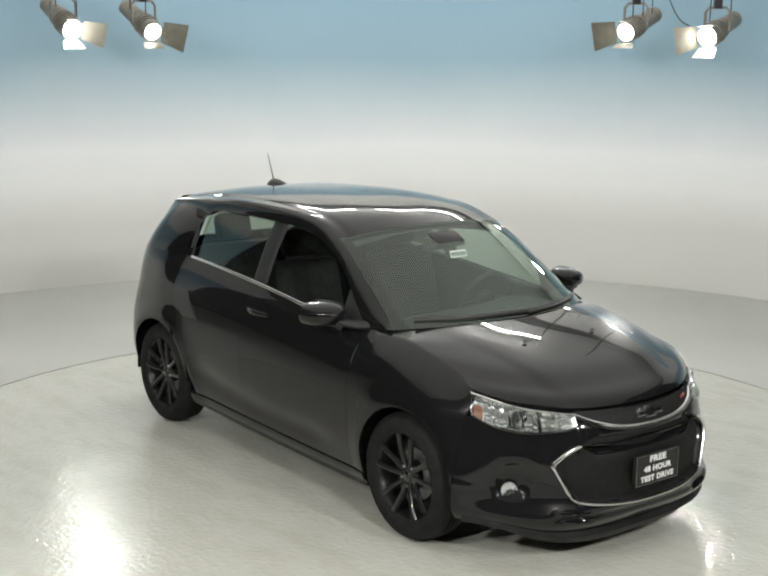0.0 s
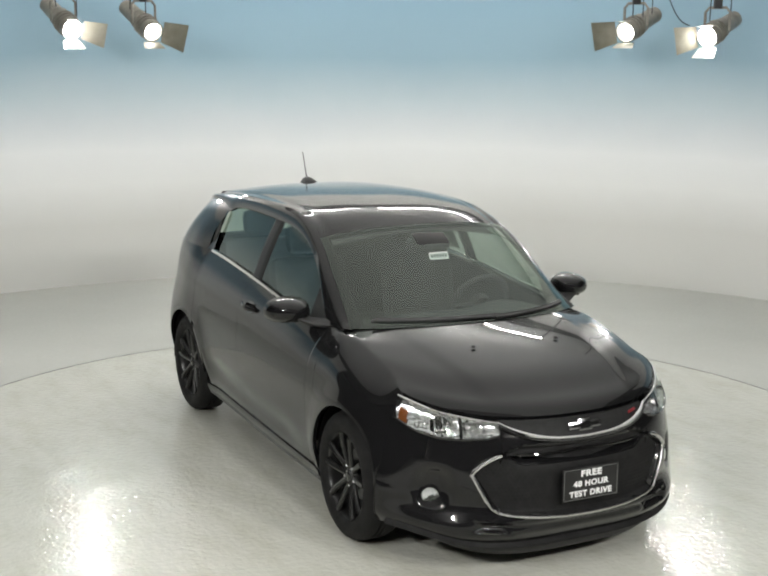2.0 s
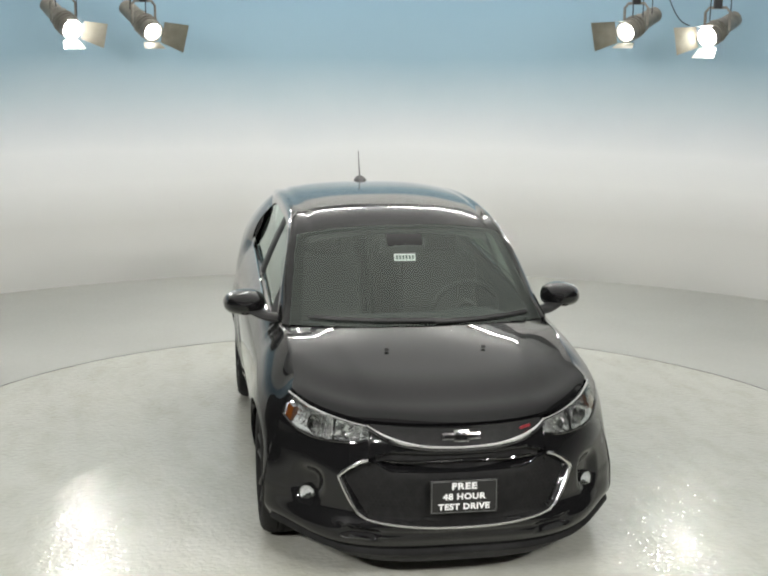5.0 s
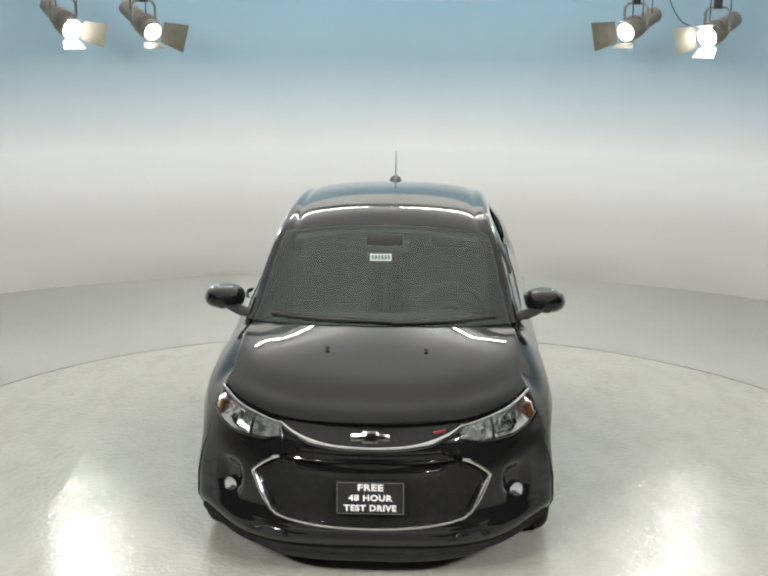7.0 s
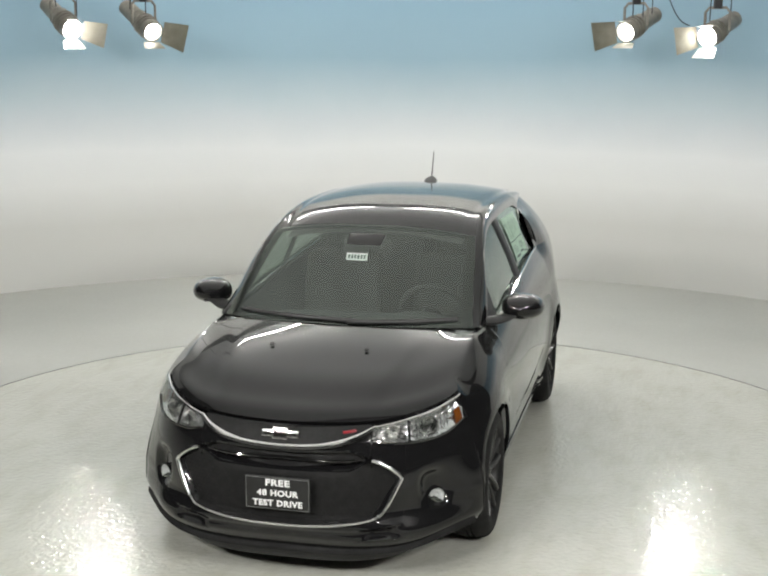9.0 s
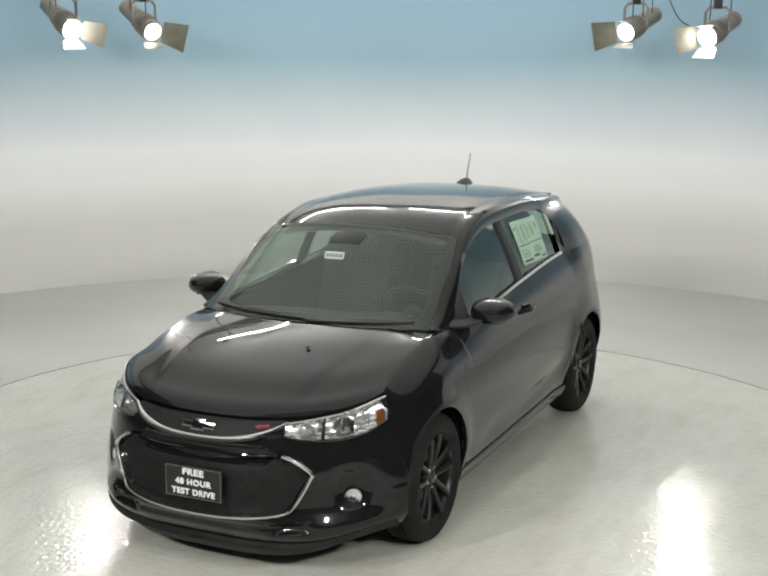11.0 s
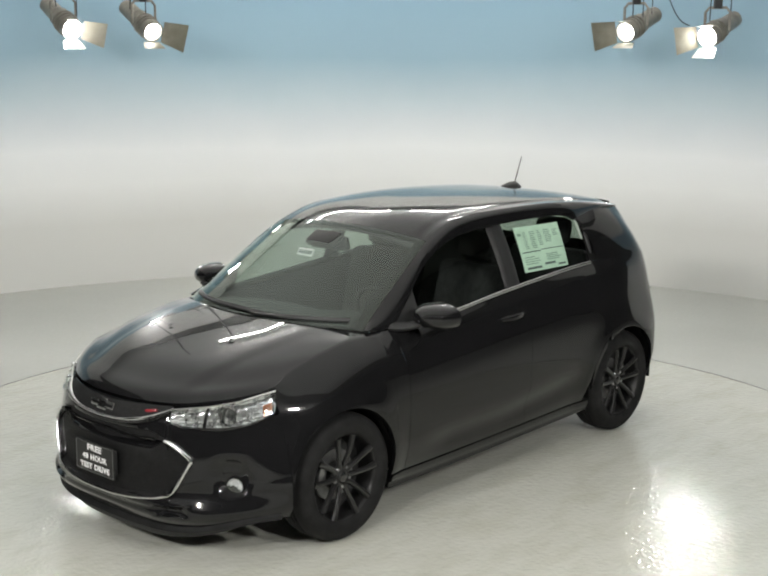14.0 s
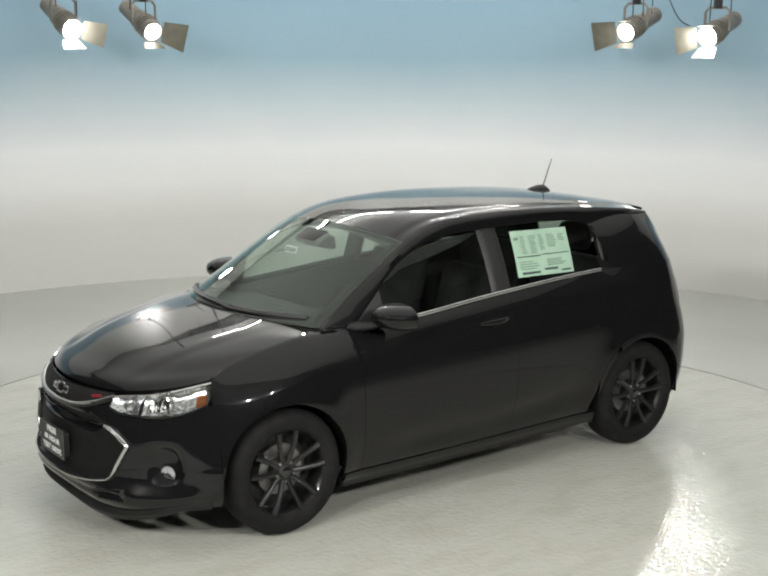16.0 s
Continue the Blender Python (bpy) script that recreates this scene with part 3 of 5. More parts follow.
def build_side(car, side):
    G = 0.0011
    NZ = 26
    # front wing
    xs = [0.3535] + arch_xs(0.0)[1:] + steps(-0.3525, -0.46 + G, 14)
    panel("front_wing", [column(x, arch_z(x, zsill(x)), ztop(x), NZ) for x in xs], side, car)
    # doors
    def door_low(x):
        return zsill(x) + 0.055
    panel("front_door", [column(x, door_low(x), ztop(x), NZ) for x in steps(-0.46 - G, -1.50 + G, 26)], side, car)
    rdx = steps(-1.50 - G, -2.12, 14)

    def rear_low(x):
        d = x - RX
        r = ARCH + 0.03
        return max(door_low(x), 0.318 + math.sqrt(max(r * r - d * d, 0))) if abs(d) < r else door_low(x)
    rdx = rdx + steps(-2.13, -2.30 + G, 7)
    panel("rear_door", [column(x, rear_low(x), ztop(x), NZ) for x in rdx], side, car)
    # sill
    sx = steps(-0.36, RX + 0.36, 40)
    panel("side_skirt", [[side_pt(x, z) + Vector((0, 0.006 + 0.014 * math.sin(math.pi * min(1, (door_low(x) - z) / 0.05) / 2), 0)) for z in steps(zsill(x) - 0.02, door_low(x) - 0.004, 7)] for x in sx], side, car, None, "gloss black side skirt")
    # quarter panel round the rear wheel
    qx = arch_xs(RX)[1:-1]
    q0 = [x for x in qx if x > -2.30]
    strip = [[side_pt(x, z) for z in steps(arch_z(x, 0), max(rear_low(x) - 0.004, arch_z(x, 0) + 0.002), 3)] for x in [RX + 0.3515] + q0]
    panel("arch_lip", strip, side, car, lip=0.015)
    cols = [column(x, arch_z(x, zsill(x)), ztop(x), NZ) for x in [-2.30 - G] + [x for x in qx if x < -2.305] + [RX - 0.3525]]
    panel("quarter_panel", cols, side, car)
    # rear corner
    cols = []
    for k in steps(0, 1, 18):
        col = []
        for z in steps(0.24, 1.092, NZ):
            xt = xtail(z)
            a0 = (0.3545 - RX + X1) / (X1 - xt)
            a = a0 + (1 - a0) * math.sin(k * math.pi / 2)
            x = X1 - a * (X1 - xt)
            p = side_pt(x, z)
            col.append(Vector((x, p.y if k < 1 else 0.0, z)))
        cols.append(col)
    panel("rear_bumper", cols, side, car)
    # wheel arch liners
    for wx, wz in WHEELS:
        rows = [[(wx + r * math.cos(a), y, wz + r * math.sin(a)) for a in steps(-0.12, math.pi + 0.12, 24)] for r, y in ((ARCH + 0.006, 0.82 if wx == 0 else 0.82), (ARCH + 0.02, 0.52), (0.0, 0.50))]
        part("arch_liner", sheet(mirrored(rows, side), flip=side < 0), LINER, car, "black wheel arch liner")
    # door mouldings: belt strip, handle
    bm = bmesh.new()
    path = [side_pt(x, ztop(x) - 0.004) + Vector((0, 0.008, 0.004)) for x in steps(-0.56, -2.235, 40)]
    bm = tube([(p.x, p.y * side, p.z) for p in path], 0.012, 0.02)
    part("belt_moulding", bm, CHROME, car, "bright chrome belt moulding")
    for x in (-1.335,):
        z = 0.905
        p = side_pt(x, z)
        # hollow behind the grip
        rows = []
        for r, d in ((1.0, 0.002), (0.9, -0.004), (0.55, -0.018), (0.0, -0.022)):
            rows.append([((p.x + 0.075 * r * math.cos(a)), (side_pt(p.x + 0.075 * r * math.cos(a), z + 0.033 * r * math.sin(a)).y + 0.003 + d * 0.1) * side, z + 0.033 * r * math.sin(a)) for a in (2 * math.pi * i / 24 for i in range(24))])
        part("handle_cup", sheet(rows, True, flip=side > 0), GLOSSBLACK, car, "dark cup behind the handle")
        grip = [(x + dx, (side_pt(x + dx, z).y + 0.012 + 0.026 * (1 - (dx / 0.1) ** 2)) * side, z + 0.004 - dx * 0.05) for dx in steps(-0.1, 0.1, 12)]
        part("door_handle", tube(grip, 0.016, 0.032, taper=lambda t: 0.55 + 0.45 * math.sin(math.pi * t) ** 0.5), PAINT, car, "body-coloured door handle")


def build_front(car):
    NZ = 76
    cols = []
    end = phi_at(0.45, x=0.3545)
    for k in steps(0, 1, 110):
        z_hi = None
        col = []
        phi = end * k
        kk = (phi - LAMP_PHI[0]) / (LAMP_PHI[1] - LAMP_PHI[0])
        top = zat(nose_pt(phi, h=1.0, sunk=False).x, 1.0) - 0.012
        if kk > -0.02:
            top = min(top, hl_low(min(max(kk, 0), 1)) - 0.003)
        low = zsill(nose_pt(phi, 0.3, sunk=False).x)
        # the part ends at the wheel arch, upright
        for z in steps(low, top, NZ):
            ph = phi
            if k > 0.8:
                e = phi_at(z, x=0.3545)
                b = 0.8 * end
                ph = b + (e - b) * (k - 0.8) / 0.2
            col.append(nose_pt(ph, z))
        cols.append(col)
    cols[0] = [Vector((p.x, 0, p.z)) for p in cols[0]]
    cols = [[(p.x, -p.y, p.z) for p in c] for c in cols[:0:-1]] + cols
    part("front_bumper", sheet(cols), PAINT, car, "sculpted black front bumper", sharp=40)
    # splitter lip under the bumper
    rows = []
    for k in steps(0.0, 1.0, 30):
        phi = phi_at(0.25, x=0.40) * k
        p = nose_pt(phi, zsill(nose_pt(phi, 0.2, sunk=False).x) + 0.012, sunk=False)
        n = Vector((math.cos(phi), 0.7 * math.sin(phi), 0)).normalized()
        sw = 0.022 - 0.008 * k
        rows.append([p - n * 0.08 + Vector((0, 0, -0.01)), p - n * 0.02 + Vector((0, 0, -0.022)), p + n * sw + Vector((0, 0, -0.014)), p + n * sw, p + n * 0.004 + Vector((0, 0, 0.025)), p - n * 0.03 + Vector((0, 0, 0.05))])
    rows = [[(q.x, -q.y, q.z) for q in c] for c in rows[:0:-1]] + rows
    part("front_splitter", sheet(rows), RUBBER, car, "matt black front lip")


def build_air_dam(car):
    rows = []
    for k in steps(0, 1, 30):
        phi = phi_at(0.25, x=0.42) * k
        p = nose_pt(phi, 0.25, sunk=False)
        n = Vector((math.cos(phi), 0.7 * math.sin(phi), 0)).normalized()
        lo = 0.098 + 0.115 * k ** 2.2
        rows.append([(p - n * d).to_2d().to_3d() + Vector((0, 0, z)) for d, z in ((0.085, 0.23), (0.088, lo + 0.012), (0.094, lo), (0.104, lo), (0.108, 0.22))])
    rows = [[(q.x, -q.y, q.z) for q in c] for c in rows[:0:-1]] + rows
    part("air_dam", sheet(rows), PLASTIC, car, "black rubber air dam")


def front_band(y0, y1, zlo, zhi, off, ny=40, nz=10):
    """A sheet on the front between two height curves of y."""
    return [[front_pt(y, zlo(abs(y)) + (zhi(abs(y)) - zlo(abs(y))) * j / nz, off) for j in range(nz + 1)] for y in steps(y0, y1, ny)]


def honeycomb(bm, y0, y1, z0, z1, keep, pitch, off, thick=0.0022):
    """Small dark bars in a honeycomb on the front."""
    r = pitch / math.sqrt(3)
    j = 0
    z = z0
    while z < z1:
        y = y0 + (pitch / 2 if j % 2 else 0)
        while y < y1:
            if keep(y, z):
                vs = []
                for k in range(6):
                    a = math.pi / 3 * k + math.pi / 6
                    ring_pts = []
                    for rr in (r * 0.97, r * 0.74):
                        yy, zz = y + rr * math.cos(a), z + rr * math.sin(a)
                        ring_pts.append((yy, zz))
                    vs.append(ring_pts)
                base = CACHE_X(y, z)
                for k in range(6):
                    (a0, a1), (b0, b1) = vs[k], vs[(k + 1) % 6]
                    f = [bm.verts.new((base + off + CACHE_DX(y, q[0]), q[0], q[1])) for q in (a0, b0, b1, a1)]
                    bm.faces.new(f)
            y += pitch
        z += pitch * 0.866
        j += 1


def CACHE_X(y, z):
    return front_pt(y, z).x


def CACHE_DX(y, q):
    return -(abs(q) - abs(y)) * 0.5 * abs(y)


smile = spl((0.0, 0.652), (0.12, 0.655), (0.24, 0.668), (0.33, 0.692), (0.40, 0.728))


def build_grilles(car):
    # lower grille
    def top(y):
        return 0.534 + 0.041 * smooth01((y - 0.30) / 0.10) - max(0, y - 0.40) * 0.62

    def low(y):
        return 0.302 + 0.11 * y * y + max(0, y - 0.40) * 1.55
    g = part("lower_grille", sheet(front_band(-0.50, 0.50, low, top, 0.004, 60, 16)), MESHBLACK, car, "black honeycomb lower grille")
    bm = bmesh.new()
    honeycomb(bm, -0.5, 0.5, 0.315, 0.575, lambda y, z: low(abs(y)) + 0.012 < z < top(abs(y)) - 0.012, 0.020, 0.010)
    tagged(part("grille_mesh", bm, MESHBLACK, g, smooth=False), kind="stuff")
    # chrome outline, open above
    pts = [(0.400, 0.590), (0.437, 0.578), (0.478, 0.552), (0.515, 0.520), (0.523, 0.505), (0.500, 0.452), (0.470, 0.388), (0.445, 0.348), (0.420, 0.330), (0.36, 0.318), (0.24, 0.306), (0.12, 0.299), (0.0, 0.297)]
    line = [(y, z) for y, z in pts] + [(-y, z) for y, z in pts[-2::-1]]

    def width(t):
        d = abs(t - 0.5) * 2
        return 0.62 + 0.38 * smooth01((d - 0.42) / 0.12) - 0.4 * smooth01((d - 0.93) / 0.07)
    dense = []
    for (a, b), (c, d) in zip(line, line[1:]):
        dense += [(a + (c - a) * t, b + (d - b) * t) for t in (0, 0.25, 0.5, 0.75)]
    dense.append(line[-1])
    path = [front_pt(y, z, 0.010, sunk=False) for y, z in dense]
    part("grille_surround", tube(path, 0.022, 0.024, up=Vector((1, 0, 0)), n=10, taper=width), SATIN, car, "satin chrome grille surround")
    # upper grille, between the bonnet and the chrome smile
    u = part("upper_grille", sheet(front_band(-0.385, 0.385, lambda y: smile(y), lambda y: 0.722 + 0.03 * y, 0.003, 50, 8)), MESHBLACK, car, "black mesh upper grille")
    path = [front_pt(y, smile(abs(y)), 0.012) for y in steps(-0.40, 0.40, 48)]
    part("smile_trim", tube(path, 0.017, 0.020, up=Vector((1, 0, 0)), n=10, taper=lambda t: 0.85 + 0.5 * smooth01((abs(t - 0.5) - 0.22) / 0.12) - 0.7 * smooth01((abs(t - 0.5) - 0.40) / 0.10)), CHROME, car, "thin chrome grille trim")
    path = [front_pt(y, smile(abs(y)) - 0.012, 0.010) for y in steps(-0.39, 0.39, 48)]
    part("grille_lip", tube(path, 0.016, 0.022, up=Vector((1, 0, 0)), n=10), GLOSSBLACK, car)
    # slot
    part("air_slot", sheet(front_band(-0.37, 0.37, lambda y: 0.546 + 0.24 * y * y, lambda y: 0.618 - 0.02 * y * y, 0.003, 40, 6)), MESHBLACK, car, "dark air slot")
    path = [front_pt(y, 0.580 + 0.05 * y * y, 0.016) for y in steps(-0.33, 0.33, 30)]
    part("slot_bar", tube(path, 0.012, 0.010), GLOSSBLACK, car)
    # plain badges
    c = front_pt(0, 0.697, 0.012)
    bm = bmesh.new()
    tilt = pose(0, 0, 0, 0, -18)
    box(bm, c, (0.010, 0.172, 0.032), 0.003, tilt)
    box(bm, c + Vector((0.001, 0, 0.001)), (0.012, 0.070, 0.054), 0.003, tilt)
    b = part("badge", bm, SATIN, car, "plain chrome bar badge")
    bm = bmesh.new()
    box(bm, c + Vector((0.004, 0, 0)), (0.010, 0.148, 0.014), 0.002, tilt)
    box(bm, c + Vector((0.005, 0, 0.001)), (0.012, 0.050, 0.034), 0.002, tilt)
    part("badge_fill", bm, GLOSSBLACK, b)
    c = front_pt(0.30, 0.712, 0.010)
    part("side_badge", boxed(c, (0.008, 0.060, 0.013), 0.003, pose(0, 0, 0, 6, -18, 24)), BADGE, car, "small red bar badge")
    # dealer's plate with its bracket
    p = front_pt(0, 0.44, 0.0, sunk=False)
    part("plate_bracket", boxed((p.x - 0.006, 0.004, 0.437), (0.03, 0.26, 0.12), 0.005), PLASTIC, car, "black plate bracket", smooth=False)
    plate = part("front_plate", boxed((p.x + 0.014, 0.004, 0.441), (0.008, 0.300, 0.152), 0.003), SIGNBLACK, car, "black dealer plate with white lettering", smooth=False)
    bm = bmesh.new()
    for c2, s2 in (((0, 0, 0.070), (0.0015, 0.288, 0.002)), ((0, 0, -0.070), (0.0015, 0.288, 0.002)), ((0, 0.144, 0), (0.0015, 0.002, 0.14)), ((0, -0.144, 0), (0.0015, 0.002, 0.14))):
        box(bm, Vector((p.x + 0.0185, 0.004, 0.441)) + Vector(c2), s2)
    part("plate_border", bm, STEEL, plate, "thin grey border", smooth=False)
    for text, z, size, wide in (("FREE", 0.476, 0.040, 1.25), ("48 HOUR", 0.430, 0.037, 1.12), ("TEST DRIVE", 0.384, 0.037, 1.08)):
        cu = bpy.data.curves.new("lettering", "FONT")
        cu.body, cu.size, cu.align_x, cu.extrude, cu.offset = text, size, "CENTER", 0.0006, 0.0016
        cu.space_character = 1.12
        cu.materials.append(WHITE)
        ob = new("lettering", cu)
        ob.parent = plate
        ob.matrix_basis = Matrix.Translation((p.x + 0.0188, 0.004, z)) @ pose(0, 0, 0, 90, 0, 90) @ Matrix.Diagonal((wide, 1, 1, 1))
        ob["label"] = "white capital lettering"


def build_headlamp(car, side):
    N, M2 = 30, 8
    lamp = holder("headlamp", car)
    lamp["label"] = "clear headlamp with chrome reflectors"

    def at(k, v, off):
        phi = lamp_phi(k)
        z = hl_low(k) + (hl_top(k) - hl_low(k)) * v
        p = nose_pt(phi, z, off=off, sunk=False)
        return Vector((p.x, p.y * side, p.z))
    rows = [[at(k, v, 0.002 + 0.006 * math.sin(math.pi * v) * math.sin(math.pi * min(max(k, 0.02), 0.98)) ** 0.5) for v in steps(0, 1, M2)] for k in steps(0, 1, N)]
    glass = part("lens", sheet(rows, flip=side > 0), LENSGLASS, lamp, "clear curved lens")
    glass.visible_shadow = False
    # the dish behind
    rows = [[at(k, v, -0.004 - 0.055 * (math.sin(math.pi * v) * math.sin(math.pi * k)) ** 0.5) for v in steps(0, 1, M2)] for k in steps(0, 1, N)]
    part("dish", sheet(rows, flip=side > 0), DISHCHROME, lamp, "bright silver inner dish")
    # chrome brow along the top edge, dark lower edge
    part("brow", tube([at(k, 0.97, 0.004) for k in steps(0.02, 1, 24)], 0.010, 0.012, up=Vector((1, 0, 0))), CHROME, lamp, "chrome upper edge")
    part("bezel", tube([at(k, 0.03, 0.003) for k in steps(0.0, 1, 24)], 0.010, 0.014, up=Vector((1, 0, 0))), GLOSSBLACK, lamp)
    for k, v, r in ((0.20, 0.50, 0.036), (0.56, 0.48, 0.047)):
        c = at(k, v, -0.020)
        turn = Matrix.Translation(c) @ pose(0, 0, 0, 0, 0, -90 + side * (12 + 30 * k))
        bowl = part("bowl", lathe([(r, 0.012), (r * 0.93, 0.014), (r * 0.84, -0.012), (r * 0.62, -0.026), (r * 0.5, -0.03)], 28, turn), REFLECTOR, lamp, "polished round reflector")
        part("projector", lathe([(0.0, -0.004), (r * 0.25, -0.006), (r * 0.44, -0.016), (r * 0.52, -0.030)], 24, turn), GLOSSBLACK if k > 0.4 else REFLECTOR, bowl, "dark projector lens")
    part("divider", tube([at(0.355, v, -0.004) for v in steps(0.05, 0.95, 8)], 0.014, 0.02, up=Vector((1, 0, 0))), GLOSSBLACK, lamp)
    rows = [[at(k - 0.05 * v, v, -0.003) for v in steps(0.04, 0.56, 6)] for k in steps(0.90, 0.985, 6)]
    part("side_marker", sheet(rows, flip=side > 0), AMBER, lamp, "amber side marker")
    bm = bmesh.new()
    for k in steps(0.40, 0.82, 10):
        sweep(bm, [at(k, v, -0.030) for v in (0.12, 0.5, 0.9)], 0.004, 0.004, up=Vector((1, 0, 0)), n=5)
    part("reflector_ribs", bm, REFLECTOR, lamp)


def build_fog_lamp(car, side):
    p = front_pt(0.664, 0.380, -0.018, sunk=False)
    c = Vector((p.x, p.y * side, p.z))
    turn = Matrix.Translation(c) @ pose(0, 0, 0, 0, 0, -90 + side * 32)
    f = part("fog_lamp", lathe([(0.043, -0.03), (0.043, 0.0), (0.041, 0.004), (0.038, 0.003), (0.036, -0.002)], 28, turn), GLOSSBLACK, car, "round fog lamp in a black ring")
    part("reflector", lathe([(0.0, -0.010), (0.012, -0.012), (0.020, -0.006), (0.030, -0.008), (0.037, 0.0)], 24, turn), FOGBOWL, f, "bright pearled reflector")
    part("lens", lathe([(0.0, 0.008), (0.02, 0.006), (0.037, 0.001)], 24, turn), LENSGLASS, f).visible_shadow = False


def bonnet_edge():
    """The line where the bonnet meets lamps and wings, from the middle front to the pillar."""
    pts = []
    pmax = phi_at(0.79, x=LAMP_OUT)
    for k in steps(0, 1, 16):
        p = nose_pt(pmax * k, h=1.0, sunk=False)
        pts.append(Vector((p.x, p.y, p.z)))
    return pts


BASE = Vector((-0.30, 0.660, 0.972))           # foot of the windscreen pillar
COWL = Vector((-0.055, 0.0, 0.995))


def build_bonnet(car):
    edge = bonnet_edge()
    front = sym(*[tuple(p) for p in edge])
    mid = path3((edge[0].x, 0, edge[0].z), (edge[0].x - 0.022, 0, edge[0].z + 0.022), (0.63, 0, 0.800), (0.50, 0, 0.851), (0.35, 0, 0.897), (0.195, 0, 0.938), (0.07, 0, 0.968), tuple(COWL))
    corner = edge[-1]
    sidep = path3(tuple(corner), *[tuple(side_pt(x, ztop(x)) + Vector((0, -0.003, 0))) for x in (0.26, 0.16, 0.06, -0.06, -0.16)], tuple(BASE + Vector((0.02, 0.012, -0.012))))
    cowl = sym(tuple(COWL), (-0.085, 0.22, 0.995), (-0.16, 0.45, 0.988), tuple(BASE + Vector((0.02, 0.012, -0.012))))
    rows = coons(mid, sidep, front, cowl, 44, 36)
    for i, row in enumerate(rows):
        u = i / 44
        for j, p in enumerate(row):
            w = j / 36
            # raised middle with two creases running to the lamps
            d = p.y - (0.36 + 0.14 * u)
            k = smooth01(u / 0.3) * (1 - 0.9 * u)
            p.z += 0.011 * k * (1 - smooth01((d + 0.045) / 0.09))
            p.z += 0.003 * math.sin(math.pi * w) * w * math.sin(math.pi * min(u * 1.15, 1))
    rows = [[p + Vector((-0.012, 0, -0.022)) for p in rows[0]]] + rows
    rows = [r + [r[-1] + Vector((0, -0.004, -0.02))] for r in rows]
    part("bonnet", sheet(both(rows)), PAINT, car, "long sloping black bonnet", sharp=50)
    for side in (1, -1):
        c = Vector((0.193, 0.236 * side, 0.9475))
        part("washer_nozzle", boxed(c, (0.016, 0.020, 0.008), 0.003, pose(0, 0, 0, 0, 18)), PLASTIC, car, smooth=False)


rail = path3(tuple(BASE), (-0.50, 0.626, 1.103), (-0.74, 0.592, 1.255), (-0.93, 0.560, 1.365), (-1.10, 0.546, 1.425), (-1.35, 0.548, 1.452), (-1.80, 0.552, 1.457), (-2.25, 0.552, 1.438), (-2.60, 0.546, 1.405), (-2.76, 0.528, 1.385), (-2.862, 0.475, 1.364))
wtop = path3((-0.505, 0.700, 0.985), (-0.62, 0.676, 1.085), (-0.76, 0.640, 1.205), (-0.95, 0.609, 1.308), (-1.12, 0.593, 1.352), (-1.40, 0.587, 1.374), (-1.80, 0.587, 1.380), (-2.06, 0.589, 1.374), (-2.20, 0.596, 1.352), (-2.262, 0.604, 1.325))
HEADER_M = Vector((-0.815, 0, 1.402))
screen_side = lambda u: rail(u * SCREEN_END)
SCREEN_END = 0.262


def glass_pt(x, z, off=0.0):
    """The curved plane of the side windows."""
    y0 = ytop(x) - 0.004
    z0 = ztop(x)
    t = z - z0
    return Vector((x, y0 - 0.36 * t - 0.30 * t * t + off, z))


def wtop_z(x):
    lo, hi = 0.0, 1.0
    for _ in range(24):
        m = (lo + hi) / 2
        lo, hi = (m, hi) if wtop(m).x > x else (lo, m)
    return wtop(lo).z


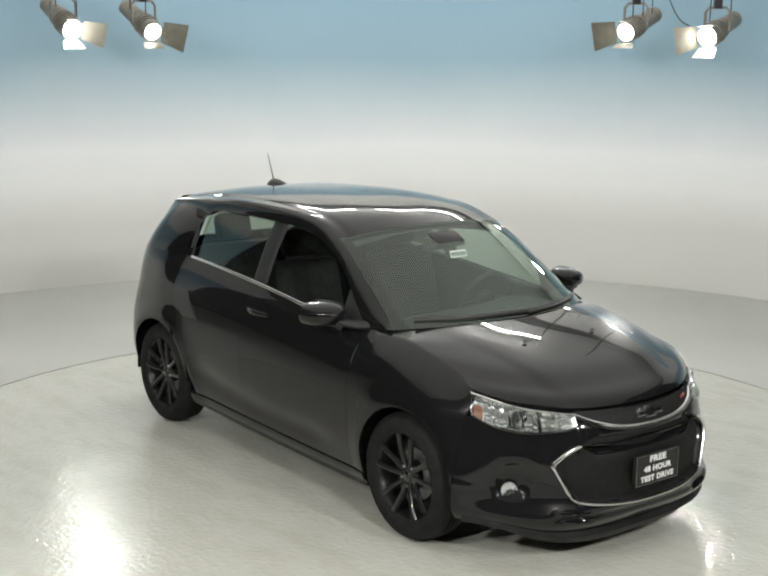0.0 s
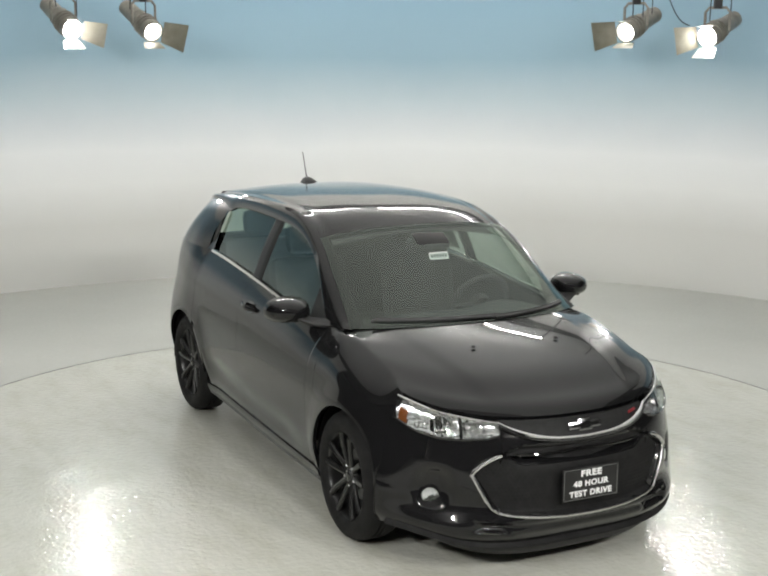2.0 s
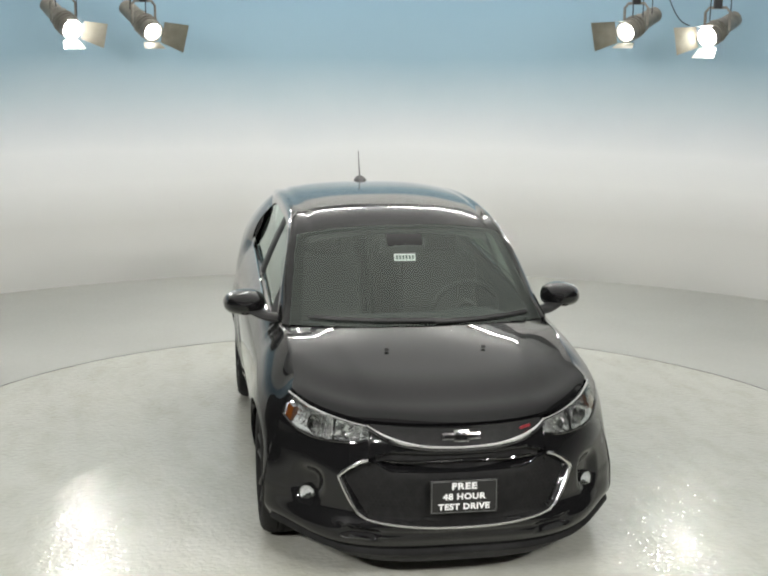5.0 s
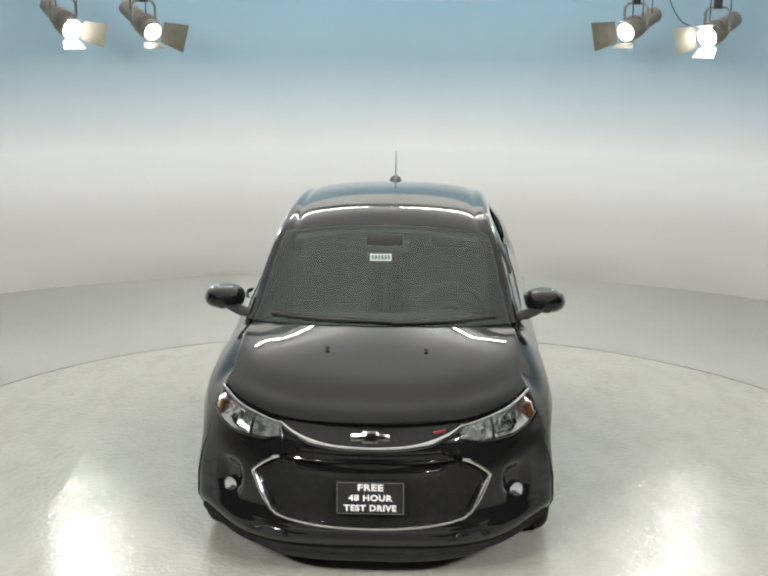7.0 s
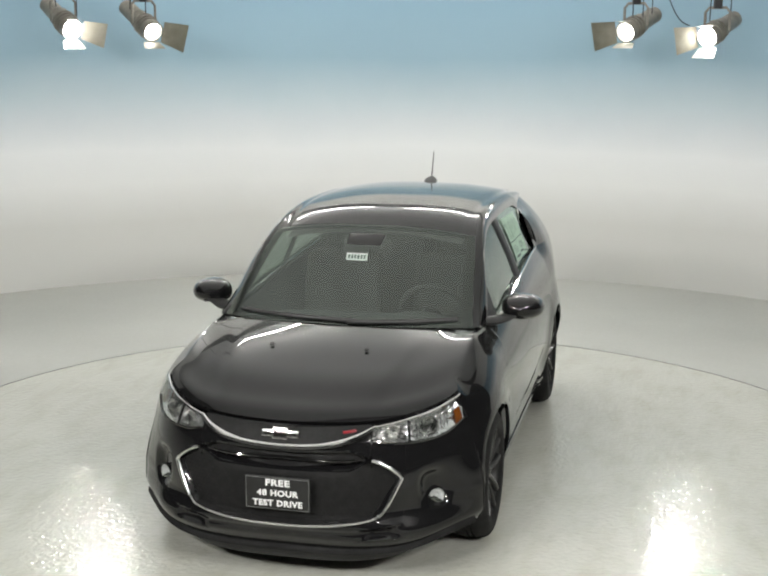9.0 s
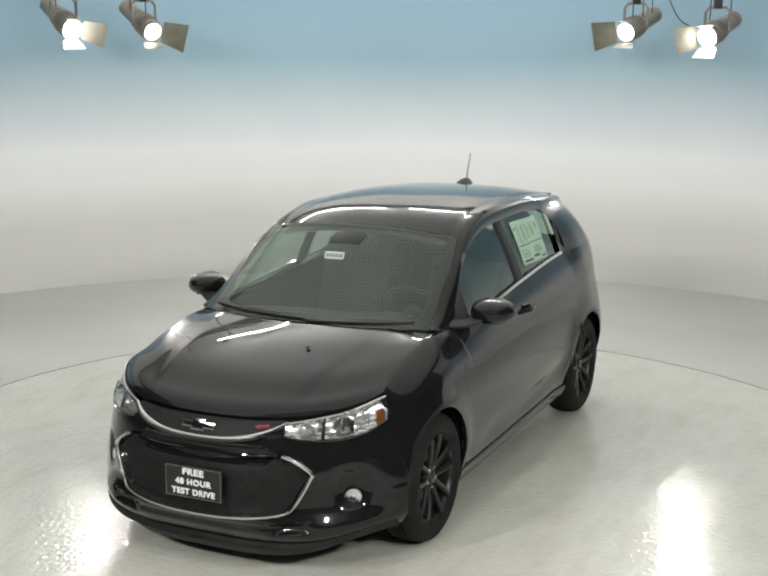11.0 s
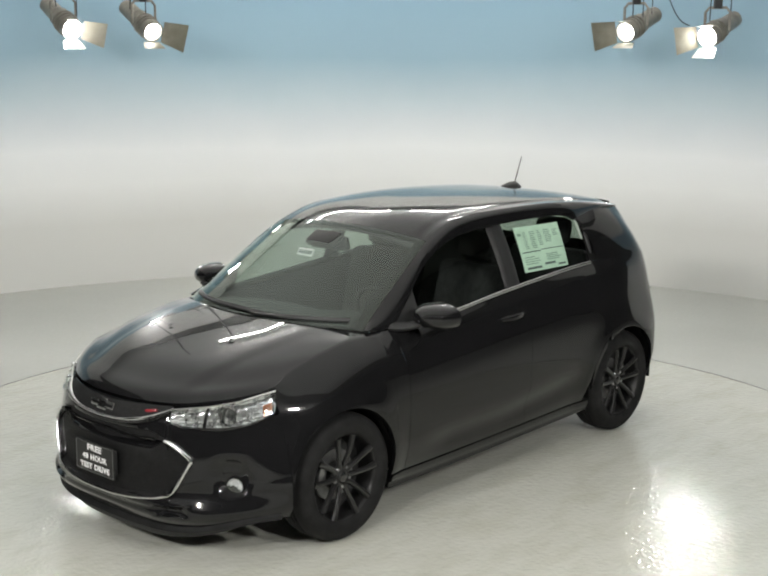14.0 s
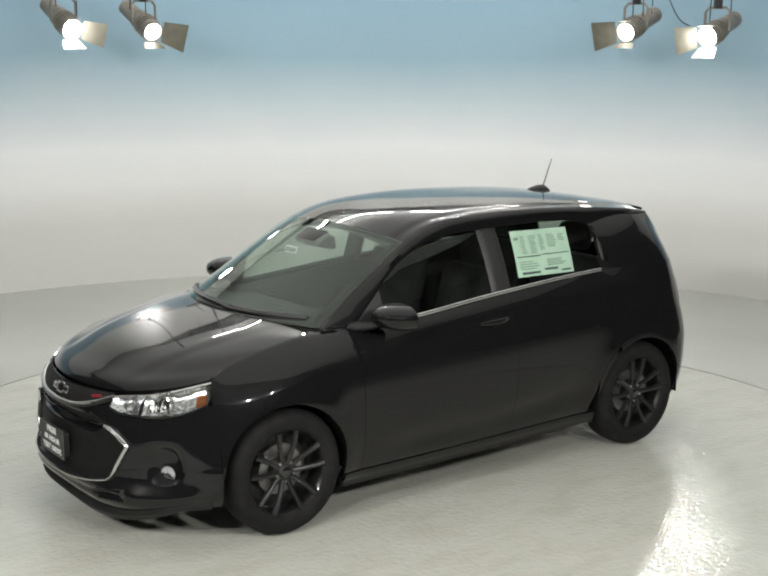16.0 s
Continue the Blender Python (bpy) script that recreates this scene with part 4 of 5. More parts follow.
def build_cabin(car):
    # windscreen
    end = rail(SCREEN_END)
    mid = path3(tuple(COWL + Vector((-0.03, 0, 0.002))), (-0.30, 0, 1.118), (-0.567, 0, 1.270), tuple(HEADER_M))
    rows_r = crowned(mid, screen_side, 24, 24, 2.7)
    full = both(rows_r)
    ws = part("windscreen", sheet(full, flip=True), WINDSCREEN, car, "large raked tinted windscreen")
    ws.visible_shadow = False
    # dark frit border inside the screen
    for side in (1, -1):
        rows = [[Vector(r[-1]) + Vector((0.0, 0, 0.001)) * 0 - Vector((0.004, 0, 0.007)), Vector(r[-2]) - Vector((0.004, 0, 0.007)), Vector(r[-3]) - Vector((0.004, 0, 0.007))] for r in rows_r]
        part("screen_border", sheet(mirrored(rows, side)), FRIT, ws, "black border")
    rows = [[Vector(a) - Vector((0.004, 0, 0.007)) for a in full[i]] for i in (-1, -2)]
    part("screen_border", sheet(rows), FRIT, ws, "black border")
    rows = [[Vector(a) - Vector((0.004, 0, 0.007)) for a in full[i]] for i in (0, 1)]
    part("screen_border", sheet(rows), FRIT, ws, "black border")
    # roof
    rmid = path3(tuple(HEADER_M), (-0.95, 0, 1.455), (-1.15, 0, 1.493), (-1.45, 0, 1.515), (-1.9, 0, 1.510), (-2.4, 0, 1.477), (-2.88, 0, 1.405))
    redge = lambda u: rail(SCREEN_END + (1 - SCREEN_END) * u)
    rows = crowned(rmid, redge, 44, 28, 2.8)
    for row in rows:
        for j, p in enumerate(row):
            p.z -= 0.008 * math.exp(-((j / 28 - 0.92) / 0.03) ** 2)
    part("roof", sheet(both(rows)), PAINT, car, sharp=50)
    # tailgate spoiler, rear window and tailgate
    rows = [[Vector((x, y * k, z - 0.06 * y * y)) for y in steps(0, 0.465, 12)] for x, k, z in ((-2.82, 1, 1.406), (-2.86, 0.99, 1.396), (-2.885, 0.96, 1.386), (-2.875, 0.95, 1.370), (-2.80, 0.95, 1.372))]
    part("spoiler", sheet(both(rows)), PAINT, car, "short roof spoiler in body colour")
    rows = [[Vector((-2.80 - 0.15 * v - 0.04 * v * v - 0.02 * (1 - (y / 0.55) ** 2), y * (0.94 + 0.10 * v), 1.365 - 0.33 * v)) for y in steps(0, 0.53, 10)] for v in steps(0, 1, 6)]
    part("rear_window", sheet(both(rows)), SIDEGLASS, car, "tinted rear window").visible_shadow = False
    for side in (1, -1):
        build_cabin_side(car, side)
    # antenna
    base = Vector((-2.42, 0.0, 1.478))
    bm = bmesh.new()
    rows = []
    for dx, wd, ht in ((0.115, 0.004, 0.002), (0.08, 0.03, 0.016), (0.02, 0.040, 0.034), (-0.03, 0.040, 0.040), (-0.06, 0.034, 0.022), (-0.075, 0.02, 0.004)):
        rows.append([(base.x + dx, math.cos(a) * wd, base.z - 0.006 + math.sin(a) * ht - dx * -0.07) for a in steps(0, math.pi, 10)])
    an = part("antenna", sheet(rows), PLASTIC, car, "black shark-foot antenna with a thin mast")
    part("mast", tube([(base.x - 0.035, 0, base.z + 0.03), (base.x - 0.10, 0, base.z + 0.19)], 0.007, 0.007, up=Vector((0, 1, 0)), taper=lambda t: 1.2 - 0.6 * t), PLASTIC, an)


def build_cabin_side(car, side):
    S = lambda rows: mirrored(rows, side)
    # pillar and roof rail between the windows and the roof edge
    rows = []
    for u in steps(0, 1, 60):
        a = rail(u * 0.98)
        x = a.x
        if x > -0.5:
            b = Vector((x - 0.03, ytop(x - 0.03) - 0.003, ztop(x - 0.03) + 0.001))
            t = smooth01((-0.30 - x) / 0.20)
            b = b.lerp(wtop(0.0), t)
        elif x > -2.262:
            lo, hi = 0.0, 1.0
            for _ in range(24):
                m = (lo + hi) / 2
                lo, hi = (m, hi) if wtop(m).x > x else (lo, m)
            b = wtop(lo).copy()
        else:
            b = Vector((x, 0.604 - 0.13 * (-2.262 - x), 1.325 + 0.02 * smooth01((-2.262 - x) / 0.3)))
        m = a.lerp(b, 0.5) + Vector((0, 0.020, 0.010))
        q = a.lerp(b, 0.2) + Vector((0, 0.012, 0.006))
        rows.append([a + Vector((0, -0.012, -0.012)), a + Vector((0, 0.001, 0)), q, m, b + Vector((0, 0.004, 0.002)), b + Vector((0, -0.018, 0.0))])
    part("roof_rail", sheet(S(rows), flip=side < 0), PAINT, car, sharp=50)
    # windows
    def pane(name, xs, label):
        rows = []
        for x in xs:
            zt = wtop_z(x)
            z0 = ztop(x) + 0.002
            rows.append([glass_pt(x, z0 + (zt - z0) * v, -0.010) for v in steps(0, 1, 8)])
        ob = part(name, sheet(S(rows), flip=side > 0), SIDEGLASS, car, label)
        ob.visible_shadow = False
    pane("front_side_window", steps(-0.66, -1.412, 24), "tinted front side window")
    pane("rear_side_window", steps(-1.535, -2.238, 24), "tinted rear side window")
    # mirror sail in the front corner
    rows = []
    for x in steps(-0.508, -0.675, 8):
        zt = wtop_z(x)
        z0 = ztop(x) + 0.002
        rows.append([glass_pt(x, z0 + (zt - z0) * v, -0.002) for v in steps(0, 1, 5)])
    part("mirror_sail", sheet(S(rows), flip=side > 0), PLASTIC, car, "black plastic sail panel")
    # door pillars
    for x0, x1, off in ((-1.405, -1.545, 0.002), ):
        rows = []
        for k in steps(0, 1, 6):
            lo = x0 + (x1 - x0) * k
            rows.append([glass_pt(lo - 0.0 * v, ztop(lo) + 0.002 + (wtop_z(lo) - ztop(lo)) * v, off - (0.012 if k in (0, 1) else 0)) for v in steps(0, 1, 8)])
        part("door_pillar", sheet(S(rows), flip=side > 0), PLASTIC, car, "black door pillar")
    # black rear corner with the hidden handle
    rows = []
    for k in steps(0, 1, 8):
        zt = 1.325 + 0.02 * (1 - k)
        xa = -2.236 - 0.088 * k
        rows.append([glass_pt(xa + 0.0 * v, ztop(xa) + 0.002 + (max(wtop_z(-2.23) - 0.35 * k * k * 0.5, ztop(xa) + 0.02) - ztop(xa)) * v, 0.010) for v in steps(0, 1, 8)])
    q = part("rear_corner_trim", sheet(S(rows), flip=side > 0), GLOSSBLACK, car, "gloss black corner trim")
    grip = [glass_pt(-2.272, z, 0.010) for z in steps(1.14, 1.27, 8)]
    part("hidden_handle", tube([(p.x, p.y * side, p.z) for p in grip], 0.03, 0.02, up=Vector((0, 1, 0)), taper=lambda t: 0.5 + 0.5 * math.sin(math.pi * t)), PLASTIC, q, "black hidden door handle")
    # rear pillar, wrapping round to the rear window
    low_edge = path3(*[side_pt(x, ztop(x) - 0.002) + Vector((0, -0.001, 0)) for x in (-2.315, -2.48, -2.65, -2.76, -2.85, -2.91, -2.945)])
    top_edge = path3((-2.235, 0.606, 1.340), (-2.45, 0.578, 1.375), (-2.62, 0.558, 1.382), (-2.76, 0.540, 1.372), (-2.83, 0.520, 1.366), (-2.862, 0.480, 1.366))
    rows = []
    for k in steps(0, 1, 22):
        a, b = low_edge(k), top_edge(k)
        c = a.lerp(b, 0.52) + Vector((-0.012 * k, 0.055, 0.012))
        rows.append([a * (1 - v) ** 2 + c * 2 * v * (1 - v) + b * v * v for v in steps(0, 1, 12)])
    part("rear_pillar", sheet(S(rows), flip=side > 0), PAINT, car)
    # tail lamp
    rows = []
    for k in steps(0, 1, 10):
        row = []
        for v in steps(0, 1, 8):
            z = 0.83 + 0.20 * v
            xt = xtail(z)
            x = -2.90 + (xt + 0.03 + 2.90) * k
            p = side_pt(x, z)
            row.append(Vector((x - 0.001, p.y + 0.0025, z)))
        rows.append(row)
    part("tail_lamp", sheet(S(rows), flip=side > 0), RED, car, "red tail lamp")
    # door mirror
    c = Vector((-0.580, 0.868, 1.026))
    rows = []
    for t in steps(0, 1, 14):
        # from the mirror face forward to the rounded nose
        x = 0.065 - 0.165 * (1 - t)
        k = math.sqrt(max(1 - t ** 2.4, 0.0004))
        row = []
        for a in (2 * math.pi * i / 28 for i in range(28)):
            ca, sa = math.cos(a), math.sin(a)
            yy = 0.112 * k * abs(ca) ** 0.8 * (1 if ca > 0 else -1)
            zz = 0.068 * k * abs(sa) ** 0.75 * (1 if sa > 0 else -1)
            zz -= 0.10 * max(0, yy) * k if sa > 0 else 0
            row.append(c + Vector((x + 0.25 * (0.05 - yy) * 0.6, yy, zz + 0.006 * t)))
        rows.append(row)
    bm = sheet(S(rows), True, flip=side > 0)
    mir = part("door_mirror", bm, PAINT, car, "black door mirror", sharp=60)
    face = [[c + (p - c) * 0.94 for p in map(Vector, rows[0])], [c + Vector((-0.06, 0, 0))] * 28]
    part("mirror_glass", sheet(S(face), True, flip=side < 0), CHROME, mir, "mirror glass")
    band = [c + Vector((0.045 - 0.10 * abs(t), 0.10 * t, -0.035 - 0.01 * (1 - abs(t)))) for t in steps(-0.9, 0.9, 12)]
    part("mirror_trim", tube([(p.x, p.y * side, p.z) for p in band], 0.008, 0.006), GLOSSBLACK, mir)
    arm = [Vector((-0.50, 0.690, 0.968)), Vector((-0.52, 0.75, 0.972)), Vector((-0.553, 0.80, 0.984)), Vector((-0.565, 0.84, 1.003))]
    part("mirror_arm", tube([(p.x, p.y * side, p.z) for p in arm], 0.125, 0.048, n=14, taper=lambda t: 1.0 - 0.3 * t), PLASTIC, mir, "black mirror arm")


def build_wheel(car, wx, side):
    w = holder("wheel", car)
    w.matrix_basis = pose(wx - (0.014 if wx == 0 else 0), 0.737 * side, 0.318, 0, 0, 0 if side > 0 else 180)
    w["label"] = "black alloy wheel with twin spokes"
    # own space: +y is the outer face
    R = 0.318
    prof = [(0.214, 0.082), (0.222, 0.093), (0.236, 0.099), (0.258, 0.103), (0.282, 0.100), (0.300, 0.088), (0.311, 0.072), (0.3165, 0.05), (R, 0.03)]
    prof += [(0.312, 0.0285), (0.312, 0.0215), (R, 0.020), (R, 0.004), (0.312, 0.003), (0.312, -0.003), (R, -0.004)]
    prof += [(R, -0.03), (0.311, -0.072), (0.295, -0.092), (0.25, -0.100), (0.214, -0.09)]
    part("tyre", lathe(prof, 72), RUBBER, w, "black low-profile tyre")
    part("rim", lathe([(0.214, -0.09), (0.205, -0.08), (0.198, 0.0), (0.203, 0.06), (0.209, 0.074), (0.219, 0.088), (0.223, 0.090), (0.223, 0.084)], 64), RIMBLACK, w, "gloss black rim")
    part("hub", lathe([(0.0, 0.070), (0.026, 0.070), (0.030, 0.066), (0.034, 0.060), (0.062, 0.056), (0.070, 0.048), (0.072, 0.02), (0.072, -0.02)], 40), RIMBLACK, w)
    part("hub_cap", lathe([(0.0, 0.0745), (0.020, 0.0735), (0.0255, 0.0705)], 24), GLOSSBLACK, w)
    for i in range(5):
        a = 2 * math.pi * i / 5 + math.pi / 2
        for s in (-1, 1):
            ring_pts = []
            for t in steps(0, 1, 8):
                r = 0.045 + 0.168 * t
                ang = a + s * (0.20 + 0.13 * (1 - t) ** 1.0 + 0.04 * t)
                y = 0.050 + 0.030 * math.sin(t * 1.9) * 0.6 + 0.012 * t
                ring_pts.append(Vector((r * math.cos(ang), y, r * math.sin(ang))))
            part("spoke", tube(ring_pts, 0.033, 0.032, up=Vector((0, 1, 0)), n=8, taper=lambda t: 1.0 - 0.18 * math.sin(math.pi * t)), RIMBLACK, w)
        b = a + math.pi / 5
        part("lug_nut", lathe([(0.0, 0.066), (0.006, 0.066), (0.0095, 0.062), (0.0095, 0.05)], 6, pose(0.051 * math.cos(b), 0, 0.051 * math.sin(b))), STEEL, w, "grey lug nut")
    disc = part("brake_disc", lathe([(0.05, 0.010), (0.07, 0.014), (0.073, 0.004), (0.128, 0.004), (0.128, -0.016), (0.07, -0.016)], 48), STEEL, w, "steel brake disc")
    ca = radians(20) if wx == 0 else radians(160)
    if side < 0:
        ca = math.pi - ca
    rows = [[Vector((r * math.cos(ca + t), y, r * math.sin(ca + t))) for r, y in ((0.088, 0.018), (0.088, 0.034), (0.105, 0.040), (0.136, 0.034), (0.140, 0.010), (0.140, -0.02))] for t in steps(-0.42, 0.42, 8)]
    bm = sheet(rows)
    bmesh.ops.recalc_face_normals(bm, faces=bm.faces)
    part("brake_caliper", bm, STEEL, w, "grey brake caliper")
    part("barrel", lathe([(0.0, -0.05), (0.18, -0.05), (0.198, -0.02)], 40), PLASTIC, w)


def build_interior(car):
    cab = holder("interior", car)
    part("cabin_floor", boxed((-1.45, 0, 0.30), (2.3, 1.36, 0.04), 0.01), DASH, cab, smooth=False)
    for side in (1, -1):
        rows = [[Vector((x, (0.70 - 0.0 * k) * side, z)) for z in steps(0.3, ztop(x) - 0.02, 4)] for k, x in enumerate(steps(-0.35, -2.6, 10))]
        part("door_lining", sheet(rows), DASH, cab, "dark door lining")
    rows = []
    prof = ((-0.20, 0.985), (-0.30, 1.00), (-0.45, 0.995), (-0.58, 0.97), (-0.66, 0.92), (-0.68, 0.82), (-0.60, 0.70), (-0.55, 0.5))
    for y in steps(-0.62, 0.62, 24):
        hump = 0.03 * math.exp(-((y - 0.36) / 0.14) ** 2)
        rows.append([(x, y, z + (hump if 2 <= i <= 4 else 0) - 0.04 * (y / 0.62) ** 4 - (0.035 if x > -0.25 else 0.012)) for i, (x, z) in enumerate(prof)])
    part("dashboard", sheet(rows), DASH, cab, "dark grey dashboard")
    # steering wheel on the car's left
    c = Vector((-0.78, 0.36, 0.93))
    turn = Matrix.Translation(c) @ pose(0, 0, 0, 0, 24, 0) @ pose(0, 0, 0, 0, 0, 90)
    sw = holder("steering_wheel", cab)
    part("steering_rim", lathe([(0.18 + 0.016 * math.cos(a), 0.016 * math.sin(a)) for a in (2 * math.pi * i / 10 for i in range(11))], 40, turn), DASH, sw)
    for a in (0, 180, 270):
        d = Vector((math.cos(radians(a)), 0, math.sin(radians(a))))
        part("steering_spoke", tube([turn @ (d * 0.04), turn @ (d * 0.17)], 0.03, 0.015), DASH, sw)
    part("steering_boss", lathe([(0.0, 0.03), (0.05, 0.028), (0.065, 0.01), (0.06, -0.03)], 24, turn), DASH, sw)
    part("rear_mirror", boxed((-0.745, 0.0, 1.300), (0.035, 0.26, 0.080), 0.014, pose(0, 0, 0, 0, 12, 6)), PLASTIC, cab, "black interior mirror")
    part("mirror_stalk", boxed((-0.70, 0.0, 1.326), (0.11, 0.20, 0.035), 0.01, pose(0, 0, 0, 0, 30)), PLASTIC, cab)
    for x, ys, wd in ((-1.42, (0.36, -0.36), 0.50), (-2.22, (0.34, -0.34), 0.60)):
        for y in ys:
            s = holder("seat", cab)
            bm = boxed((x + 0.24, y, 0.52), (0.52, wd, 0.17), 0.05)
            part("cushion", bm, SEATCLOTH, s, "dark cloth cushion")
            bm = boxed((0, 0, 0.29), (0.14, wd * 0.96, 0.62), 0.055)
            bmesh.ops.transform(bm, matrix=Matrix.Translation((x - 0.02, y, 0.55)) @ pose(0, 0, 0, 0, -16), verts=bm.verts)
            part("seatback", bm, SEATCLOTH, s, "dark cloth seatback")
            bm = boxed((0, 0, 0.70), (0.10, 0.25, 0.17), 0.045)
            bmesh.ops.transform(bm, matrix=Matrix.Translation((x - 0.02, y, 0.55)) @ pose(0, 0, 0, 0, -14), verts=bm.verts)
            part("headrest", bm, SEATCLOTH, s, "dark headrest")
    rows = [[Vector((x, y * 0.5, z - 0.03 - 0.05 * y * y)) for y in steps(-1, 1, 8)] for x, z in ((-0.86, 1.385), (-1.1, 1.455), (-1.5, 1.475), (-2.0, 1.47), (-2.5, 1.43), (-2.82, 1.375))]
    part("headliner", sheet(rows), HEADLINER, cab, "grey headliner")
    part("underbody", boxed((-1.25, 0, 0.24), (3.5, 1.02, 0.12), 0.02), PLASTIC, car, "black underbody", smooth=False)
    part("bulkhead", boxed((-0.16, 0, 0.60), (0.04, 1.2, 0.70)), PLASTIC, car, smooth=False)


def build_details(car):
    # wipers, lying along the foot of the windscreen
    def on_glass(y, u):
        w = abs(y) / 0.64
        a, b = Vector((-0.085, 0, 0.990)).lerp(Vector((-0.30, 0, 1.118)), u), screen_side(u * 0.4)
        return Vector((a.x + (b.x - a.x) * w ** 2.7, y, a.z + (b.z - a.z) * w ** 2.7 + 0.012))
    for y0, y1, u0, u1 in ((0.06, 0.58, 0.06, 0.16), (-0.56, 0.10, 0.17, 0.10)):
        w = part("wiper", tube([on_glass(y0 + (y1 - y0) * t, u0 + (u1 - u0) * t) for t in steps(0, 1, 16)], 0.020, 0.016), PLASTIC, car, "black wiper")
        part("wiper_blade", tube([on_glass(y0 + (y1 - y0) * t, u0 + (u1 - u0) * t + 0.045) for t in steps(0.04, 1, 16)], 0.013, 0.014), PLASTIC, w)
    rows = [[(COWL.x + 0.012 - 0.52 * y * y - dx, y, 0.981 - 0.012 * abs(y) + dz) for dx, dz in ((-0.015, -0.012), (0.03, -0.006), (0.06, 0.004))] for y in steps(-0.60, 0.60, 30)]
    part("cowl_panel", sheet(rows, flip=True), PLASTIC, car, "black cowl panel")
    # stock sticker inside the windscreen
    turn = Matrix.Translation((-0.572, -0.017, 1.262)) @ pose(0, 0, 0, 0, -29.5 + 90, 0) @ pose(0, 0, 0, 0, 0, 90)
    st = part("windscreen_sticker", boxed((0, 0, 0), (0.115, 0.040, 0.001), 0, turn), WHITE, car, "small white stock sticker with dark bars", smooth=False)
    bm = bmesh.new()
    for i in range(6):
        box(bm, turn @ Vector((-0.042 + i * 0.017, 0, 0.0012)), (0.011, 0.022, 0.0008), 0, turn.to_3x3().to_4x4())
    part("sticker_bars", bm, INK, st, smooth=False)
    # price sheet in the rear side window on the left
    def sheet_pt(a, b, off=0.0):
        x = -1.632 - 0.425 * a
        z = 1.100 + 0.245 * b - 0.004 * a
        return glass_pt(x + 0.02 * (1 - b), z, -0.004 + off)
    rows = [[sheet_pt(a, b) for b in steps(0, 1, 8)] for a in steps(0, 1, 8)]
    pr = part("price_sheet", sheet(rows, flip=True), PAPER, car, "pale green price sheet with printed bars")
    for a0, a1, b0, b1, m in ((0.04, 0.12, 0.80, 0.86, INKPALE), (0.15, 0.24, 0.50, 0.90, INKPALE), (0.30, 0.42, 0.50, 0.90, INKPALE), (0.47, 0.56, 0.55, 0.90, INKPALE), (0.62, 0.78, 0.60, 0.90, INKPALE), (0.82, 0.95, 0.72, 0.88, INKPALE),
                              (0.04, 0.45, 0.42, 0.445, INK), (0.48, 0.96, 0.44, 0.46, INK), (0.08, 0.40, 0.05, 0.10, INK), (0.48, 0.72, 0.10, 0.15, INK), (0.78, 0.95, 0.05, 0.09, INK), (0.06, 0.42, 0.16, 0.36, INKPALE), (0.55, 0.9, 0.20, 0.36, INKPALE)):
        lines = max(1, round((b1 - b0) / 0.045))
        for n in range(lines):
            c0 = b0 + (b1 - b0) * n / lines
            c1 = b1 if lines == 1 else c0 + 0.020
            short = 1.0 if lines == 1 else 0.65 + 0.35 * random.random()
            rows = [[sheet_pt(a, b, 0.001) for b in (c0, c1)] for a in steps(a0, a0 + (a1 - a0) * short, 4)]
            part("printed_bar", sheet(rows, flip=True), m, pr)


def build_car():
    car = holder("car")
    tagged(car, "glossy black five-door hatchback with black wheels on the turntable", "car")
    build_front(car)
    build_air_dam(car)
    build_grilles(car)
    build_bonnet(car)
    build_cabin(car)
    for side in (1, -1):
        build_side(car, side)
        build_headlamp(car, side)
        build_fog_lamp(car, side)
        for wx, _ in WHEELS:
            build_wheel(car, wx, side)
    build_interior(car)
    build_details(car)
    return car


